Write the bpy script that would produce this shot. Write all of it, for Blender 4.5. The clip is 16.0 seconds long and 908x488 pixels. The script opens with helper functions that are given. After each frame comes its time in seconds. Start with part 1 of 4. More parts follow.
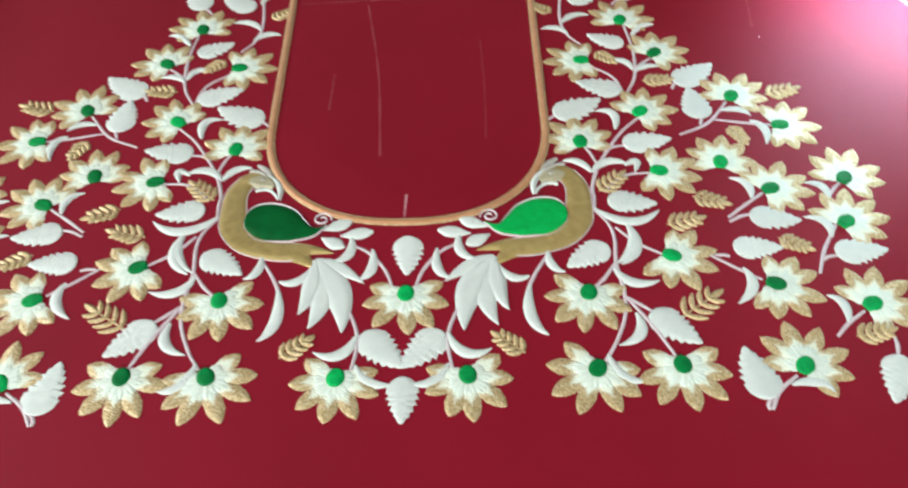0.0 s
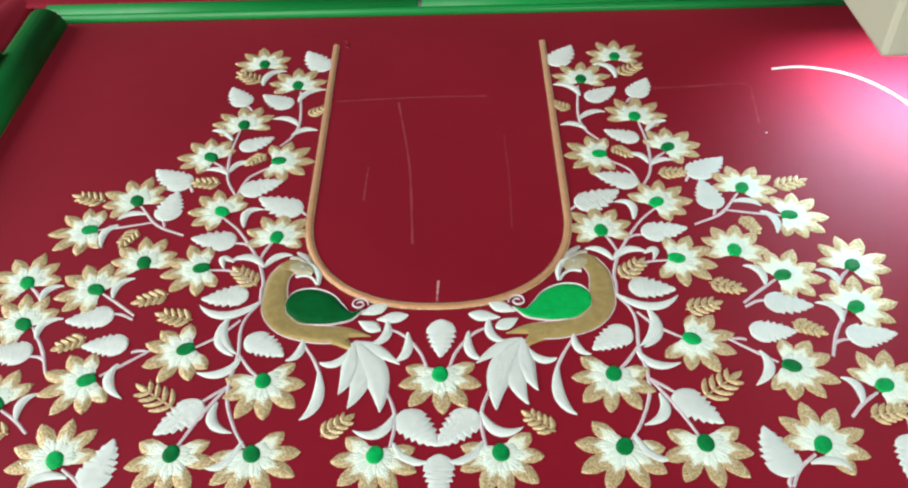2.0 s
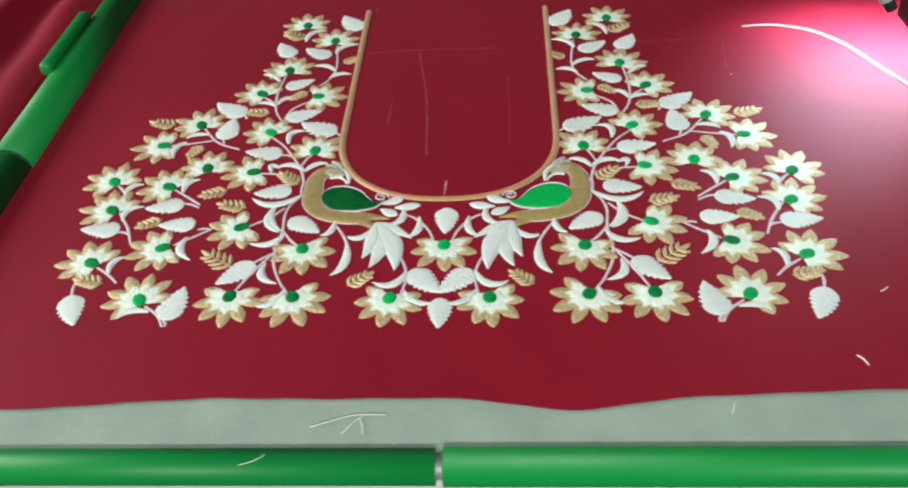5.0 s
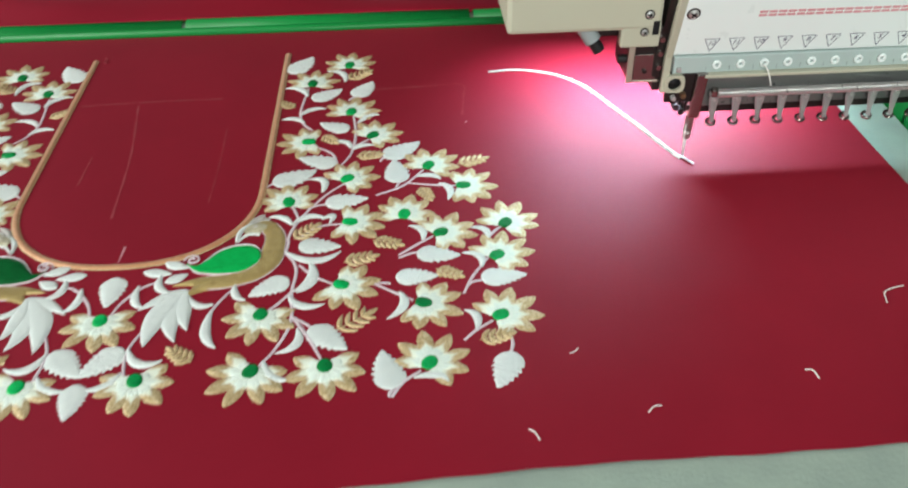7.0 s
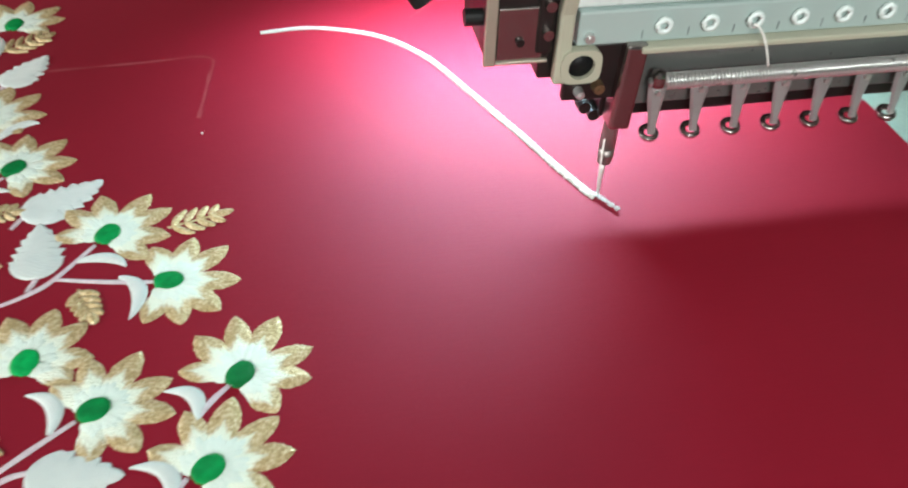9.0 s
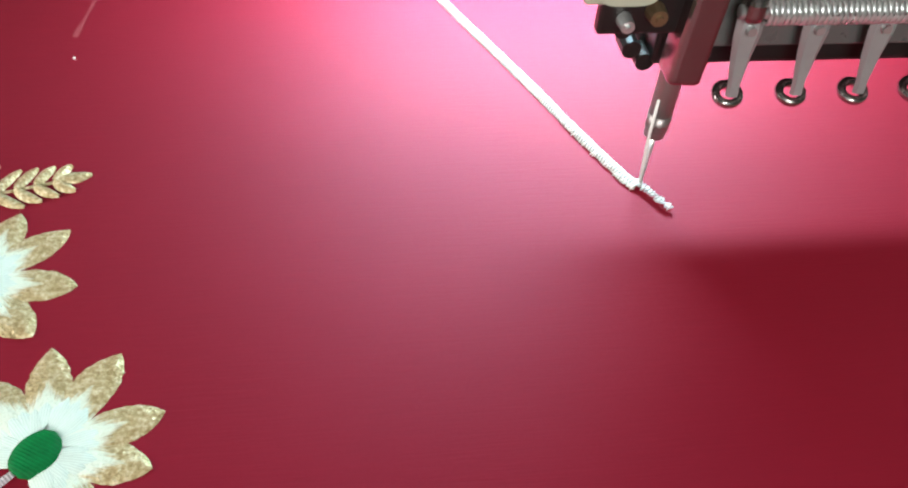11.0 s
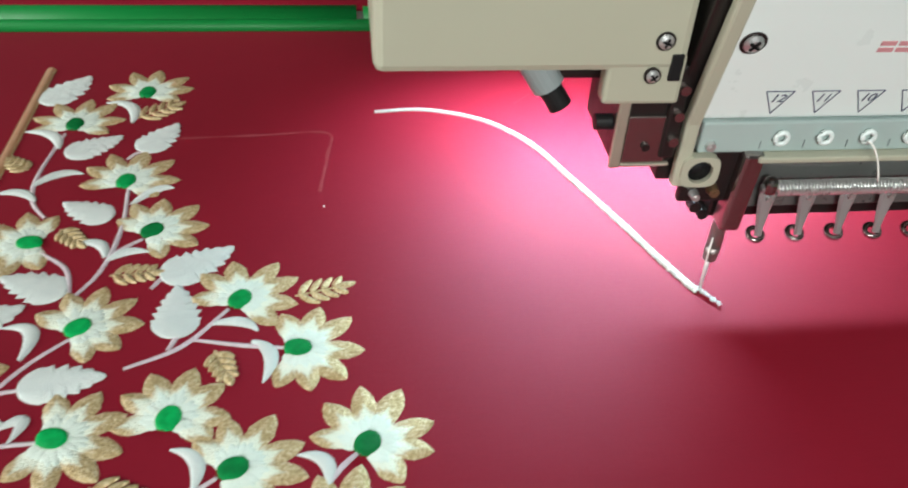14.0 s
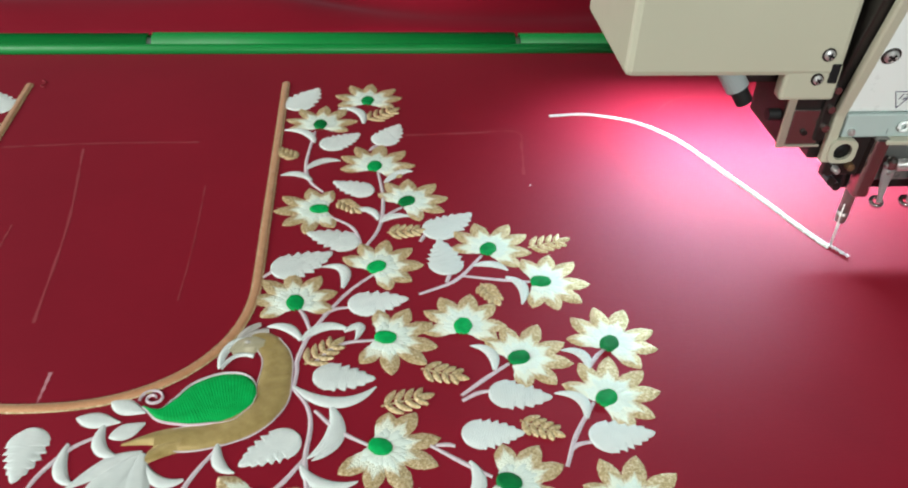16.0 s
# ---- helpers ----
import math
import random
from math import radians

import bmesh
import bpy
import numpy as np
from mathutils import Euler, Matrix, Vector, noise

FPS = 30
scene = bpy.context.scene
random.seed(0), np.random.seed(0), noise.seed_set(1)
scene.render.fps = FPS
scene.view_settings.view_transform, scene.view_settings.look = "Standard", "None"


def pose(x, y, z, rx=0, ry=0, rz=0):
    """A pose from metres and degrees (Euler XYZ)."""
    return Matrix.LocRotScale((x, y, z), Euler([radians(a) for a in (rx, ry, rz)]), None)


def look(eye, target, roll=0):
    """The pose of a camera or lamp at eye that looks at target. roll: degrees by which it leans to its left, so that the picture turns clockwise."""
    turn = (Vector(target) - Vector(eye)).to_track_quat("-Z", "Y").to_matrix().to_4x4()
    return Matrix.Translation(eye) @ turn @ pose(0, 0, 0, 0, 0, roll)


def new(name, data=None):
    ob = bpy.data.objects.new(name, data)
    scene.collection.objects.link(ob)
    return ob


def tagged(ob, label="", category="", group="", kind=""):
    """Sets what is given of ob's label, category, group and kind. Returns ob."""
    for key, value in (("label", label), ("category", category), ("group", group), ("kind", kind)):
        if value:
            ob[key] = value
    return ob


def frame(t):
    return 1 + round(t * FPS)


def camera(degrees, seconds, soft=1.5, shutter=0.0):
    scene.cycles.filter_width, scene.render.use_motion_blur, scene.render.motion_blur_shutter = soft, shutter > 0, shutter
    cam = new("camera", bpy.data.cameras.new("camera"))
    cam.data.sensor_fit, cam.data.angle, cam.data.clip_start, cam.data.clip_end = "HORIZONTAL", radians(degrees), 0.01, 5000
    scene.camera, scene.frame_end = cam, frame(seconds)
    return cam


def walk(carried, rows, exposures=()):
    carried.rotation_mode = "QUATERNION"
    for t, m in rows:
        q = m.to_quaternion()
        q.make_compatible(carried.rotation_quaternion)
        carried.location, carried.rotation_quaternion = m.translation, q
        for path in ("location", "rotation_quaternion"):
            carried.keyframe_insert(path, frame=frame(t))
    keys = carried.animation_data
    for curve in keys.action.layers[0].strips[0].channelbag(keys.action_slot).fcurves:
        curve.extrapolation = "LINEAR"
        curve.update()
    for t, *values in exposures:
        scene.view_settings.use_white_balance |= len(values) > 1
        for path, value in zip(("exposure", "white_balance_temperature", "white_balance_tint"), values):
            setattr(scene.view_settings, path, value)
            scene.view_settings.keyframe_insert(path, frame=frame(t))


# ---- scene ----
cam = camera(54.9, 16.0, soft=2.0, shutter=0.5)
PATH = [
    (0, (0.027, -0.33, 0.349), (0.022, 0.983, -1.159), -1.5),
    (0.5, (0.023, -0.334, 0.361), (-0.04, 1.025, -1.105), -2.1),
    (1, (0.017, -0.336, 0.364), (-0.028, 1.063, -1.064), -1.6),
    (1.5, (0.017, -0.341, 0.369), (-0.016, 1.088, -1.031), -1.8),
    (2, (0.013, -0.348, 0.371), (0.0, 1.101, -1.007), -1.6),
    (2.5, (0.006, -0.355, 0.37), (-0.008, 1.103, -0.998), -1.7),
    (3, (-0.006, -0.375, 0.371), (-0.034, 1.08, -1.001), -1.9),
    (3.2, (-0.017, -0.392, 0.369), (-0.03, 1.068, -0.998), -1.5),
    (5.3, (0.057, -0.491, 0.382), (-0.053, 1.01, -0.935), -3.5),
    (5.5, (0.071, -0.489, 0.378), (-0.032, 1.015, -0.936), -3.2),
    (6, (0.106, -0.485, 0.373), (0.039, 1.029, -0.932), -2.6),
    (6.5, (0.159, -0.467, 0.353), (0.201, 1.088, -0.904), -0.8),
    (7, (0.181, -0.441, 0.346), (0.284, 1.125, -0.892), -0.6),
    (7.5, (0.18, -0.368, 0.337), (0.371, 1.165, -0.933), -1.6),
    (8, (0.189, -0.295, 0.302), (0.489, 1.197, -0.997), 0.4),
    (8.5, (0.23, -0.233, 0.261), (0.591, 1.211, -1.074), 1.6),
    (9, (0.273, -0.165, 0.217), (0.578, 1.274, -1.137), 2.3),
    (9.2, (0.28, -0.151, 0.202), (0.564, 1.293, -1.152), 1.9),
    (11.3, (0.304, -0.075, 0.142), (0.561, 1.299, -1.289), 5.1),
    (11.5, (0.303, -0.074, 0.137), (0.557, 1.333, -1.263), 4.8),
    (12, (0.303, -0.075, 0.137), (0.561, 1.348, -1.244), 5.0),
    (12.5, (0.304, -0.082, 0.151), (0.553, 1.343, -1.23), 4.9),
    (13, (0.279, -0.112, 0.196), (0.555, 1.345, -1.146), 4.8),
    (13.5, (0.258, -0.143, 0.231), (0.5, 1.357, -1.07), 4.1),
    (14, (0.242, -0.168, 0.235), (0.473, 1.37, -1.023), 3.6),
    (14.5, (0.213, -0.199, 0.244), (0.498, 1.351, -0.987), 4.2),
    (15, (0.174, -0.226, 0.259), (0.471, 1.335, -0.956), 4.6),
    (15.5, (0.145, -0.25, 0.265), (0.377, 1.33, -0.938), 3.3),
    (16, (0.136, -0.267, 0.276), (0.332, 1.316, -0.932), 2.9),
]
walk(cam, [(t, look(eye, target, roll)) for t, eye, target, roll in PATH],
     exposures=[(0, 0.14), (3.2, 0.14), (5.3, 0.06), (8.0, 0.04), (9.2, 0.0), (11.3, -0.02), (12.5, 0.0), (13.0, -0.10), (16.0, -0.02)])

# ---- light ----
world = bpy.data.worlds.new("world")
world.use_nodes = True
scene.world = world
sky = world.node_tree.nodes.new("ShaderNodeTexSky")
sky.sky_type, sky.sun_disc = "NISHITA", False
sky.sun_elevation, sky.sun_rotation = radians(40), radians(200)
world.node_tree.links.new(sky.outputs[0], world.node_tree.nodes["Background"].inputs[0])
world.node_tree.nodes["Background"].inputs[1].default_value = 0.1


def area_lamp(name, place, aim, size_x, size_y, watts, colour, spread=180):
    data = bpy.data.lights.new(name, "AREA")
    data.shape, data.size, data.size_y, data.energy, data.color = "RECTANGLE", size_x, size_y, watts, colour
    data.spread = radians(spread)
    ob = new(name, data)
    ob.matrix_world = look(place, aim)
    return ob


# Two soft fill lamps added for general brightness; neither source is seen.
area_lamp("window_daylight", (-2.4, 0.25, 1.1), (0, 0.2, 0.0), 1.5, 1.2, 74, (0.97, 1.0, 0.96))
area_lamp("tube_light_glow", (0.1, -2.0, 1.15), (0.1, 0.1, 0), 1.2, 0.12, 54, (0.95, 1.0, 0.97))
area_lamp("machine_led_glow", (0.388, 0.235, 0.100), (0.384, 0.180, 0), 0.15, 0.012, 1.48, (0.63, 0.96, 1.06), 112)


# ---- materials ----
def node_material(name, colour, rough=0.5, metal=0.0, specular=0.5):
    m = bpy.data.materials.new(name)
    m.use_nodes = True
    b = m.node_tree.nodes["Principled BSDF"]
    b.inputs["Base Color"].default_value = (*colour, 1)
    b.inputs["Roughness"].default_value = rough
    b.inputs["Metallic"].default_value = metal
    b.inputs["Specular IOR Level"].default_value = specular
    return m, m.node_tree.nodes, m.node_tree.links, b


def coords(nodes, links, kind, scale):
    tc = nodes.new("ShaderNodeTexCoord")
    mp = nodes.new("ShaderNodeMapping")
    mp.inputs["Scale"].default_value = scale
    links.new(tc.outputs[kind], mp.inputs[0])
    return mp.outputs[0]


def noise_tex(nodes, links, vec, scale, detail=4.0, rough=0.55):
    n = nodes.new("ShaderNodeTexNoise")
    n.inputs["Scale"].default_value, n.inputs["Detail"].default_value, n.inputs["Roughness"].default_value = scale, detail, rough
    links.new(vec, n.inputs["Vector"])
    return n.outputs["Fac"]


def mixed(nodes, links, fac, a, b):
    r = nodes.new("ShaderNodeValToRGB")
    r.color_ramp.elements[0].color, r.color_ramp.elements[1].color = (*a, 1), (*b, 1)
    r.color_ramp.elements[0].position, r.color_ramp.elements[1].position = 0.3, 0.7
    links.new(fac, r.inputs[0])
    return r.outputs[0]


def bumped(nodes, links, fac, bsdf, strength, distance, before=None):
    n = nodes.new("ShaderNodeBump")
    n.inputs["Strength"].default_value, n.inputs["Distance"].default_value = strength, distance
    links.new(fac, n.inputs["Height"])
    if before:
        links.new(before, n.inputs["Normal"])
    links.new(n.outputs[0], bsdf.inputs["Normal"])
    return n.outputs[0]


def surface(name, a, b, rough=0.5, metal=0.0, grain=60.0, relief=0.1, depth=0.0005, specular=0.5, scratch=(1, 1, 1)):
    """A painted, plastic or metal surface: two tones, grain and worn gloss."""
    m, nodes, links, bsdf = node_material(name, a, rough, metal, specular)
    vec = coords(nodes, links, "Object", scratch)
    big = noise_tex(nodes, links, vec, grain * 0.2)
    fine = noise_tex(nodes, links, vec, grain * 4)
    links.new(mixed(nodes, links, big, a, b), bsdf.inputs["Base Color"])
    mr = nodes.new("ShaderNodeMapRange")
    mr.inputs["To Min"].default_value, mr.inputs["To Max"].default_value = max(0.05, rough - 0.1), min(1, rough + 0.12)
    links.new(fine, mr.inputs["Value"])
    links.new(mr.outputs[0], bsdf.inputs["Roughness"])
    bumped(nodes, links, fine, bsdf, relief, depth)
    return m


def thread(name, a, b, rough=0.45, metal=0.0, sheen=0.2, stitch=0.0007, vary=0.15, across=True, relief=0.5, gloss=0.5):
    """Satin-stitched thread: fine parallel stitches in the motif's own direction."""
    m, nodes, links, bsdf = node_material(name, a, rough, metal, gloss)
    uv = coords(nodes, links, "UV", (1, 1, 1))
    wave = nodes.new("ShaderNodeTexWave")
    wave.bands_direction = "X" if across else "Y"
    wave.inputs["Scale"].default_value = 0.314 / stitch / 1.0
    wave.inputs["Distortion"].default_value = 1.4
    wave.inputs["Detail"].default_value = 2.0
    wave.inputs["Detail Scale"].default_value = 0.6
    links.new(uv, wave.inputs["Vector"])
    ob = coords(nodes, links, "Object", (1, 1, 1))
    blot = noise_tex(nodes, links, ob, 220.0, 5.0, 0.65)
    info = nodes.new("ShaderNodeObjectInfo")
    base = mixed(nodes, links, blot, a, b)
    hsv = nodes.new("ShaderNodeHueSaturation")
    mr = nodes.new("ShaderNodeMapRange")
    mr.inputs["To Min"].default_value, mr.inputs["To Max"].default_value = 1 - vary, 1 + vary
    links.new(info.outputs["Random"], mr.inputs["Value"])
    links.new(mr.outputs[0], hsv.inputs["Value"])
    links.new(base, hsv.inputs["Color"])
    mul = nodes.new("ShaderNodeMix")
    mul.data_type, mul.blend_type = "RGBA", "MULTIPLY"
    mul.inputs[0].default_value = 0.7 * relief
    links.new(hsv.outputs[0], mul.inputs[6])
    links.new(wave.outputs["Color"], mul.inputs[7])
    links.new(mul.outputs[2], bsdf.inputs["Base Color"])
    bsdf.inputs["Sheen Weight"].default_value = sheen
    first = bumped(nodes, links, wave.outputs["Fac"], bsdf, relief, 0.0003)
    bumped(nodes, links, blot, bsdf, 0.35, 0.0006, first)
    return m


def silk():
    m, nodes, links, bsdf = node_material("crimson_silk", (0.20, 0.003, 0.010), 0.66, 0.0, 0.46)
    bsdf.inputs["Specular Tint"].default_value = (1.0, 0.205, 0.51, 1)
    vec = coords(nodes, links, "Object", (1, 1, 1))
    big = noise_tex(nodes, links, vec, 7.0, 4.0)
    stretch = coords(nodes, links, "Object", (90, 1400, 1))
    slub = noise_tex(nodes, links, stretch, 1.0, 3.0)
    tone = mixed(nodes, links, big, (0.195, 0.0045, 0.0110), (0.235, 0.0060, 0.0145))
    mul = nodes.new("ShaderNodeMix")
    mul.data_type, mul.blend_type = "RGBA", "MULTIPLY"
    mul.inputs[0].default_value = 0.12
    links.new(tone, mul.inputs[6])
    links.new(slub, mul.inputs[7])
    links.new(mul.outputs[2], bsdf.inputs["Base Color"])
    bsdf.inputs["Sheen Weight"].default_value = 0.03
    bsdf.inputs["Sheen Roughness"].default_value = 0.45
    bsdf.inputs["Sheen Tint"].default_value = (1.0, 0.72, 0.85, 1)
    first = bumped(nodes, links, slub, bsdf, 0.25, 0.0002)
    bumped(nodes, links, big, bsdf, 0.05, 0.004, first)
    return m


def metallic_thread(name):
    """Gold sequin-like thread: bright and dark specks in a tan ground."""
    m, nodes, links, bsdf = node_material(name, (0.55, 0.40, 0.20), 0.42, 0.35)
    vec = coords(nodes, links, "Object", (1, 1, 1))
    cell = nodes.new("ShaderNodeTexVoronoi")
    cell.inputs["Scale"].default_value = 1150
    links.new(vec, cell.inputs["Vector"])
    fine = noise_tex(nodes, links, vec, 900.0, 3.0, 0.6)
    ramp = nodes.new("ShaderNodeValToRGB")
    ramp.color_ramp.elements[0].position, ramp.color_ramp.elements[0].color = 0.28, (0.33, 0.22, 0.09, 1)
    ramp.color_ramp.elements[1].position, ramp.color_ramp.elements[1].color = 0.74, (0.84, 0.73, 0.50, 1)
    middle = ramp.color_ramp.elements.new(0.48)
    middle.color = (0.55, 0.405, 0.205, 1)
    links.new(fine, ramp.inputs[0])
    links.new(ramp.outputs[0], bsdf.inputs["Base Color"])
    first = bumped(nodes, links, cell.outputs["Distance"], bsdf, 0.7, 0.0004)
    bumped(nodes, links, fine, bsdf, 0.5, 0.0003, first)
    return m


def petal_thread(name):
    """Gold metallic thread at the tip that is stitched over into white towards the flower's heart."""
    m = metallic_thread(name)
    nodes, links = m.node_tree.nodes, m.node_tree.links
    bsdf = nodes["Principled BSDF"]
    gold = bsdf.inputs["Base Color"].links[0].from_socket
    uv = nodes.new("ShaderNodeTexCoord").outputs["UV"]
    split = nodes.new("ShaderNodeSeparateXYZ")
    links.new(uv, split.inputs[0])
    streaks = coords(nodes, links, "UV", (160, 1500, 1))
    fray = noise_tex(nodes, links, streaks, 1.0, 2.0)
    along = nodes.new("ShaderNodeMath")
    along.operation = "MULTIPLY_ADD"
    along.inputs[1].default_value, along.inputs[2].default_value = 0.010, -0.005
    links.new(fray, along.inputs[0])
    run = nodes.new("ShaderNodeMath")
    links.new(split.outputs[0], run.inputs[0])
    links.new(along.outputs[0], run.inputs[1])
    fade = nodes.new("ShaderNodeMapRange")
    fade.inputs["From Min"].default_value, fade.inputs["From Max"].default_value = 0.0122, 0.0146
    edge = nodes.new("ShaderNodeMath")
    edge.operation = "ABSOLUTE"
    links.new(split.outputs[1], edge.inputs[0])
    outer = nodes.new("ShaderNodeMath")
    outer.operation = "MULTIPLY_ADD"
    outer.inputs[1].default_value = 1.3
    links.new(edge.outputs[0], outer.inputs[0])
    links.new(run.outputs[0], outer.inputs[2])
    links.new(outer.outputs[0], fade.inputs["Value"])
    mix = nodes.new("ShaderNodeMix")
    mix.data_type = "RGBA"
    mix.inputs[6].default_value = (0.78, 0.82, 0.69, 1)
    links.new(fade.outputs[0], mix.inputs[0])
    links.new(gold, mix.inputs[7])
    links.new(mix.outputs[2], bsdf.inputs["Base Color"])
    metal = nodes.new("ShaderNodeMath")
    metal.operation = "MULTIPLY"
    metal.inputs[1].default_value = 0.3
    links.new(fade.outputs[0], metal.inputs[0])
    links.new(metal.outputs[0], bsdf.inputs["Metallic"])
    return m


SILK = silk()
HEART_THREAD = thread("white_heart_thread", (0.79, 0.88, 0.79), (0.70, 0.79, 0.70), 0.5, vary=0.04, across=False, stitch=0.0005, relief=0.2)
WHITE_THREAD = thread("white_thread", (0.84, 0.90, 0.86), (0.74, 0.81, 0.78), 0.5, vary=0.05)
STEM_THREAD = thread("silver_white_thread", (0.82, 0.72, 0.75), (0.66, 0.54, 0.59), 0.45, vary=0.05)
GOLD_THREAD = metallic_thread("gold_thread")
PETAL_THREAD = petal_thread("gold_and_white_thread")
BIRD_THREAD = thread("old_gold_thread", (0.58, 0.43, 0.16), (0.42, 0.29, 0.09), 0.38, 0.25, vary=0.03, sheen=0.1)
FACE_THREAD = thread("pale_gold_thread", (0.62, 0.57, 0.40), (0.48, 0.42, 0.26), 0.40, 0.15, vary=0.0, sheen=0.1)
# Tone varies widely per flower, standing in for sheen by stitch direction.
GREEN_THREAD = thread("green_thread", (0.0, 0.36, 0.085), (0.0, 0.20, 0.045), 0.6, vary=0.45, sheen=0.0, gloss=0.15, relief=0.25)
# One green thread in two tones; the satin sheen is put into the colour.
WING_SHEEN_LIT = thread("wing_thread_sheen_lit", (0.0, 0.47, 0.095), (0.0, 0.35, 0.065), 0.6, vary=0.0, sheen=0.0, gloss=0.15, stitch=0.0011, relief=0.3)
WING_SHEEN_DULL = thread("wing_thread_sheen_dull", (0.0, 0.13, 0.028), (0.0, 0.09, 0.019), 0.6, vary=0.0, sheen=0.0, gloss=0.1, stitch=0.0011)
TAPE_THREAD = thread("copper_gold_thread", (0.66, 0.34, 0.17), (0.54, 0.25, 0.11), 0.42, 0.2, vary=0.0, stitch=0.0006, relief=0.25)
CORD_THREAD = thread("white_cord_thread", (0.70, 0.66, 0.60), (0.58, 0.54, 0.49), 0.55, vary=0.0, stitch=0.0010, relief=0.8)
SILVER_THREAD = surface("silver_thread", (0.70, 0.70, 0.67), (0.40, 0.39, 0.38), 0.38, 0.4, grain=400, relief=0.3)
FRESH_CHALK = surface("fresh_chalk", (0.52, 0.26, 0.29), (0.36, 0.10, 0.13), 0.9, grain=200, relief=0.3)
LOOSE_THREAD = surface("loose_white_thread", (0.84, 0.82, 0.77), (0.72, 0.70, 0.65), 0.6, grain=300, relief=0.3)
CHALK = surface("chalk", (0.275, 0.030, 0.044), (0.21, 0.007, 0.014), 0.9, relief=0.3)
BACKING = surface("white_nonwoven", (0.29, 0.36, 0.30), (0.23, 0.29, 0.25), 0.85, grain=120, relief=0.5, depth=0.0006)
GREEN_PLASTIC = surface("green_plastic", (0.002, 0.21, 0.040), (0.002, 0.17, 0.030), 0.48, grain=30, relief=0.08, specular=0.3)
CREAM_PAINT = surface("cream_enamel", (0.50, 0.49, 0.38), (0.43, 0.42, 0.32), 0.35, grain=20, relief=0.04)
WHITE_PAINT = surface("white_enamel", (0.86, 0.93, 0.90), (0.81, 0.89, 0.86), 0.3, grain=20, relief=0.03)
STRIP_PAINT = surface("pale_grey_enamel", (0.44, 0.53, 0.50), (0.37, 0.45, 0.43), 0.35, grain=40)
GREY_PAINT = surface("grey_enamel", (0.34, 0.38, 0.38), (0.26, 0.30, 0.30), 0.4, grain=40)
STEEL = surface("steel", (0.72, 0.72, 0.70), (0.56, 0.56, 0.55), 0.34, 0.8, grain=80, relief=0.08)
BRASSY = surface("dull_nickel", (0.60, 0.56, 0.45), (0.46, 0.42, 0.33), 0.38, 0.6, grain=80)
BROWN_BRASS = surface("brown_brass", (0.30, 0.20, 0.11), (0.20, 0.13, 0.07), 0.35, 0.7, grain=80)
DARK_STEEL = surface("dark_steel", (0.065, 0.058, 0.055), (0.035, 0.03, 0.03), 0.35, 0.8, grain=80)
RAIL_STEEL = surface("dull_rail_steel", (0.20, 0.21, 0.20), (0.12, 0.13, 0.125), 0.30, 0.6, grain=60, relief=0.05)
SPRING_STEEL = surface("bright_spring_steel", (0.80, 0.80, 0.78), (0.74, 0.74, 0.72), 0.30, 0.7, grain=40, relief=0.0)
FOOT_STEEL = surface("worn_foot_steel", (0.46, 0.46, 0.45), (0.30, 0.30, 0.30), 0.36, 0.45, grain=120, relief=0.08)
BLACK = surface("black_plastic", (0.008, 0.008, 0.009), (0.014, 0.014, 0.014), 0.5, grain=80, specular=0.25)
INK = surface("blue_black_ink", (0.03, 0.04, 0.09), (0.05, 0.06, 0.12), 0.6)
RED_INK = surface("red_ink", (0.70, 0.34, 0.36), (0.62, 0.26, 0.28), 0.6)
CHROME = surface("chrome", (0.74, 0.74, 0.73), (0.58, 0.58, 0.57), 0.34, 0.75, grain=80, relief=0.03)
DARK_CHROME = surface("dark_chrome", (0.40, 0.35, 0.33), (0.28, 0.23, 0.21), 0.20, 0.95, grain=60, relief=0.03)
BAR_STEEL = surface("brown_steel", (0.36, 0.31, 0.30), (0.24, 0.20, 0.19), 0.38, 0.7, grain=80)
# Unseen walls and ceiling, toned dark so the silk reflects little.
WALL_DARKENED = surface("wall_darkened", (0.10, 0.11, 0.115), (0.08, 0.09, 0.095), 0.8, grain=8)
# Floor colour is darkened to stand in for shade under the near rail.
FLOOR_DARKENED = surface("floor_darkened", (0.085, 0.085, 0.08), (0.06, 0.06, 0.058), 0.5, grain=8)
TABLE_TOP = surface("table_laminate", (0.60, 0.61, 0.57), (0.54, 0.55, 0.52), 0.4, grain=20)
TAN_BOARD = surface("tan_board", (0.36, 0.22, 0.09), (0.28, 0.16, 0.06), 0.6, grain=30)
LED_GLASS, _n, _l, _b = node_material("led_glass", (0.9, 0.9, 0.9), 0.3)
_b.inputs["Emission Color"].default_value = (0.80, 0.97, 1.0, 1)
_b.inputs["Emission Strength"].default_value = 6.0


# ---- mesh helpers ----
def finish(name, bm, material, parent=None, label="", smooth=True):
    me = bpy.data.meshes.new(name)
    bm.to_mesh(me)
    bm.free()
    me.materials.append(material)
    if smooth:
        for p in me.polygons:
            p.use_smooth = True
    ob = new(name, me)
    if parent:
        ob.parent = parent
    if label:
        tagged(ob, label)
    return ob


def part(name, bm, material, parent, label="", smooth=False):
    return finish(name, bm, material, parent, label, smooth)


def thing(name, label, category, group="", kind=""):
    return tagged(new(name), label, category, group, kind)


